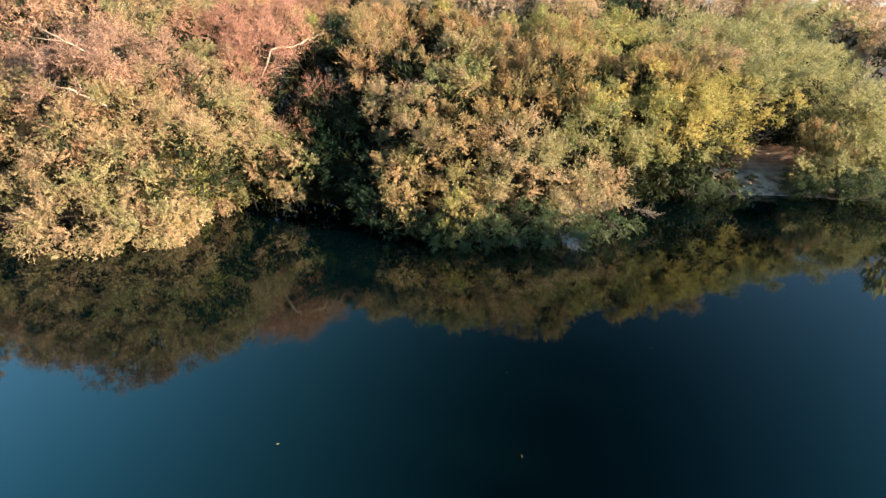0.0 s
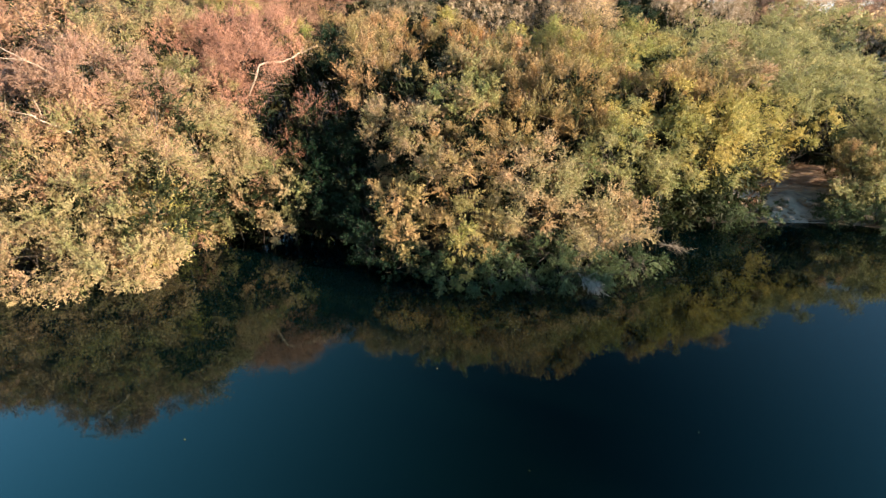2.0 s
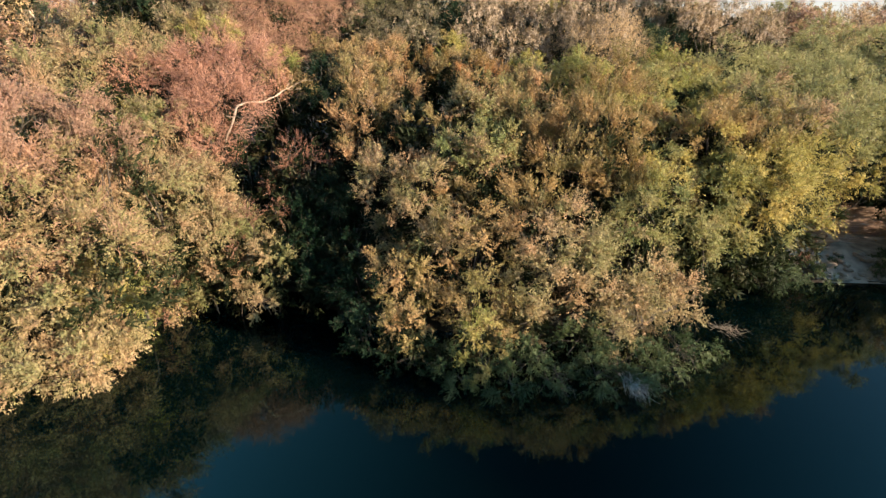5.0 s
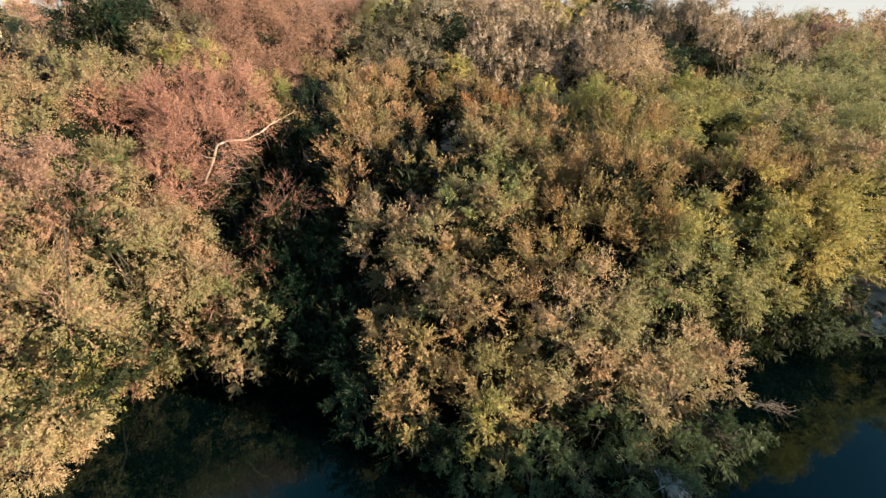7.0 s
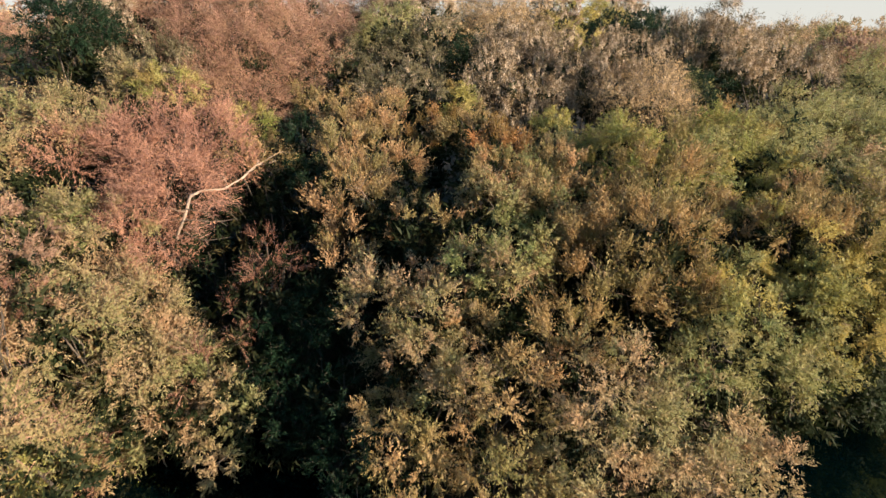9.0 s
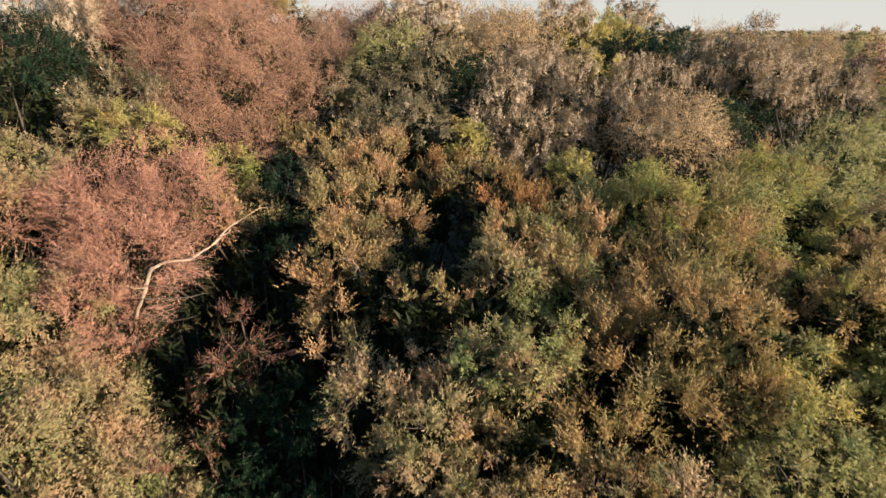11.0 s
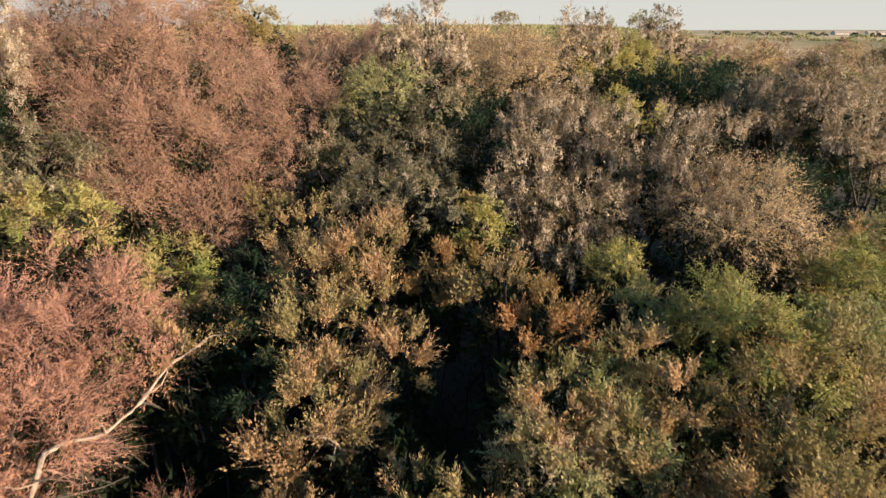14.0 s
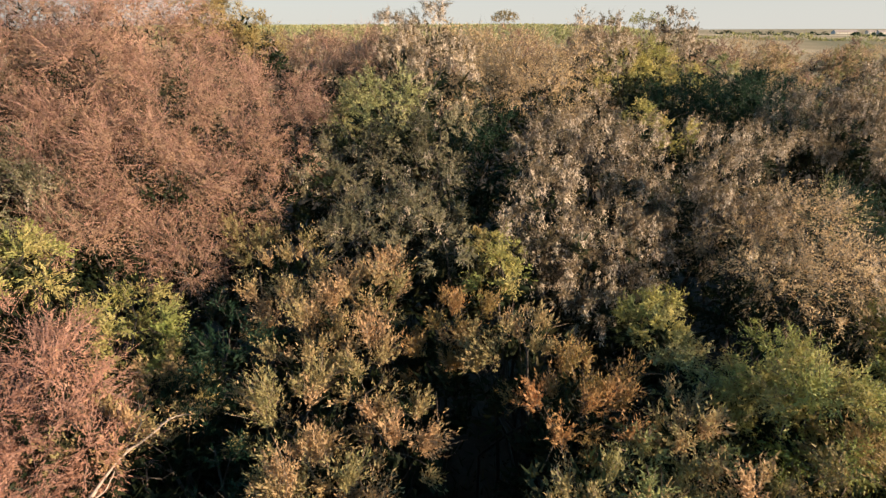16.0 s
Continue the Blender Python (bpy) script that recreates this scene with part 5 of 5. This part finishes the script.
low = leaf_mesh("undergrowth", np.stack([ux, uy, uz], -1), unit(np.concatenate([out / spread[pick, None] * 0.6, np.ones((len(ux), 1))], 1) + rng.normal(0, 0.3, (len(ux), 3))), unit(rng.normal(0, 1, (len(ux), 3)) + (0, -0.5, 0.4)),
                rng.uniform(0.14, 0.42, len(ux)), rng.uniform(0.03, 0.07, len(ux)), rng.uniform(0, 1, len(ux)), LEAF["inner"], None, "low added undergrowth, thicket floor shade in its dark green")
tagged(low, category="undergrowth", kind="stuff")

# fallen leaves afloat
for x, y, turn in ((-2.8, 8.1, 0.4), (1.3, 7.8, 1.9), (-0.3, 13.5, 0.9), (1.3, 10.3, 2.6), (4.6, 11.3, 1.2), (-4.9, 11.1, 2.2)):
    me = bpy.data.meshes.new("floating_leaf")
    me.from_pydata([(-0.030, 0, 0.006), (-0.007, 0.011, 0.012), (0.034, 0, 0.008), (-0.007, -0.011, 0.004), (-0.030, 0, 0.003), (0.034, 0, 0.004)], [], [(0, 3, 2, 1), (4, 1, 2, 5), (4, 5, 2, 3)])
    me.materials.append(LEAF["tan"])
    leaf = tagged(new("floating_leaf", me), "small pale fallen leaf floating on the river", "leaf", "floating leaves")
    leaf.matrix_world = pose(x, y, WATER, 0, 0, math.degrees(turn))

# ---- the far land: vine rows on the hill, hedges, trees on the skyline, farm buildings ----
rng = np.random.default_rng(23)
vx, vy = np.meshgrid(np.arange(-190, 112, 2.6), np.arange(270, 440, 6.5))
vx = np.repeat(vx.ravel(), 7) + rng.normal(0, 0.5, vx.size * 7)
vy = np.repeat(vy.ravel(), 7) + rng.normal(0, 0.4, len(vx))
vines = leaf_mesh("vineyard", np.stack([vx, vy, height(vx, vy) + rng.uniform(0.2, 1.0, len(vx))], -1), unit(rng.normal(0, 0.5, (len(vx), 3)) + (0, 0, 1)), unit(rng.normal(0, 1, (len(vx), 3))),
                  rng.uniform(0.7, 1.4, len(vx)), rng.uniform(0.5, 0.9, len(vx)), rng.uniform(0, 1, len(vx)), LEAF["olivegreen"], None, "rows of tan-olive vines on a low hill")
tagged(vines, category="vineyard", kind="stuff")


def hedge(label, a, b, tall, hue):
    rng = np.random.default_rng(next(seeds))
    n = int(np.hypot(b[0] - a[0], b[1] - a[1]) * 9)
    s = rng.uniform(0, 1, n)
    x, y = a[0] + (b[0] - a[0]) * s + rng.normal(0, 0.8, n), a[1] + (b[1] - a[1]) * s + rng.normal(0, 0.8, n)
    z = height(x, y) + tall * rng.uniform(0, 1, n) ** 0.7 * (0.6 + 0.4 * np.sin(x * 0.31 + 1.7 * np.sin(x * 0.11)))
    ob = leaf_mesh("hedge", np.stack([x, y, z], -1), unit(rng.normal(0, 0.7, (n, 3)) + (0, 0, 0.6)), unit(rng.normal(0, 1, (n, 3))), rng.uniform(0.8, 1.6, n), rng.uniform(0.5, 1.0, n), rng.uniform(0, 1, n), LEAF[hue], None, label)
    return tagged(ob, category="hedge", kind="stuff")


hedge("long dark hedge between pale far fields", (228, 540), (352, 580), 3.6, "dark")
hedge("dark hedge along the far field edge", (300, 470), (520, 640), 3.0, "dark")
hedge("brown hedge line below the farm buildings", (330, 420), (640, 560), 3.2, "twigtree")
hedge("olive hedge at the foot of the hill", (120, 330), (300, 330), 3.5, "olivegreen")
stubble = grid_sheet("field_stubble", np.linspace(115, 560, 40), np.linspace(395, 700, 30), lambda x, y: height(x, y) + 0.12, rough_material("stubble", [(0.35, (0.28, 0.20, 0.12)), (0.7, (0.44, 0.33, 0.21))], 0.08))
tagged(stubble, "pale dry stubble field in the distance", "field", kind="structure")

lone = plant("broad_tree", "broad round-topped tree alone on the hill crest", "brown", [(-7, 0, 18.6, 2.6), (-4, 0, 20.2, 3.0), (-1, 0, 20.9, 3.2), (2.5, 0, 21.0, 3.2), (5.5, 0, 20.4, 3.0), (8, 1, 19.2, 2.6), (0, 2, 18.6, 3.4), (-4, 1, 18.0, 3.0), (4.5, 1, 18.2, 3.2)], (0, 0), 7.5, "tree")
lone.location = spot(44, 452)
lone.location.z -= 15.6
for x, y, s in ((135, 455, 1.25), (141, 459, 1.5), (148, 456, 1.35), (156, 462, 1.2), (118, 452, 0.9)):
    copy_thing(rear[2], Matrix.LocRotScale(spot(x, y), Euler((0, 0, x)), (s, s, s)))

ROOF = rough_material("roof_tiles", [(0.3, (0.16, 0.13, 0.12)), (0.8, (0.30, 0.25, 0.22))], 1.0)
PLASTER = rough_material("grey_plaster", [(0.3, (0.36, 0.34, 0.30)), (0.8, (0.50, 0.47, 0.43))], 0.7, bump=0.1)
PANE = rough_material("window_pane", [(0.3, (0.02, 0.025, 0.03)), (0.8, (0.05, 0.06, 0.07))], 1.0, 0.1, 0.0)


def farmhouse(x, y, long, deep, eaves, label):
    ob = tagged(new("farmhouse"), label, "house", "far farm buildings")
    ob.location = (x, y, float(height(x, y)) - 0.2)
    a, b, top = long / 2, deep / 2, eaves + deep * 0.28
    put_mesh("wall", [(-a, -b, 0), (a, -b, 0), (a, b, 0), (-a, b, 0), (-a, -b, eaves), (a, -b, eaves), (a, b, eaves), (-a, b, eaves), (-a, 0, top - 0.1), (a, 0, top - 0.1)],
             [(0, 1, 5, 4), (2, 3, 7, 6), (1, 2, 6, 9, 5), (3, 0, 4, 8, 7)], PLASTER, ob)
    c, d, e = a + 0.4, b + 0.5, eaves - 0.15
    put_mesh("roof", [(-c, -d, e), (c, -d, e), (c, 0, top), (-c, 0, top), (c, d, e), (-c, d, e), (-c, -d, e + 0.25), (c, -d, e + 0.25), (c, 0, top + 0.25), (-c, 0, top + 0.25), (c, d, e + 0.25), (-c, d, e + 0.25)],
             [(6, 7, 8, 9), (9, 8, 10, 11), (0, 3, 2, 1), (3, 5, 4, 2), (0, 1, 7, 6), (5, 11, 10, 4), (0, 6, 9, 3), (3, 9, 11, 5), (1, 2, 8, 7), (2, 4, 10, 8)], ROOF, ob)
    for i in range(int(long // 4)):
        wx = -a + 2 + 4 * i
        put_mesh("window", [(wx - 0.5, -b - 0.05, 1.0), (wx + 0.5, -b - 0.05, 1.0), (wx + 0.5, -b - 0.05, 2.3), (wx - 0.5, -b - 0.05, 2.3), (wx - 0.5, -b + 0.1, 1.0), (wx + 0.5, -b + 0.1, 1.0), (wx + 0.5, -b + 0.1, 2.3), (wx - 0.5, -b + 0.1, 2.3)],
                 [(0, 1, 2, 3), (0, 4, 5, 1), (1, 5, 6, 2), (2, 6, 7, 3), (3, 7, 4, 0)], PANE, ob)
    return ob


farmhouse(612, 955, 34, 11, 3.0, "long low grey farm building with a dull roof")
farmhouse(655, 960, 12, 8, 3.4, "small grey farmhouse with a tiled roof")
farmhouse(684, 975, 16, 9, 3.0, "low grey farm shed with a tiled roof")
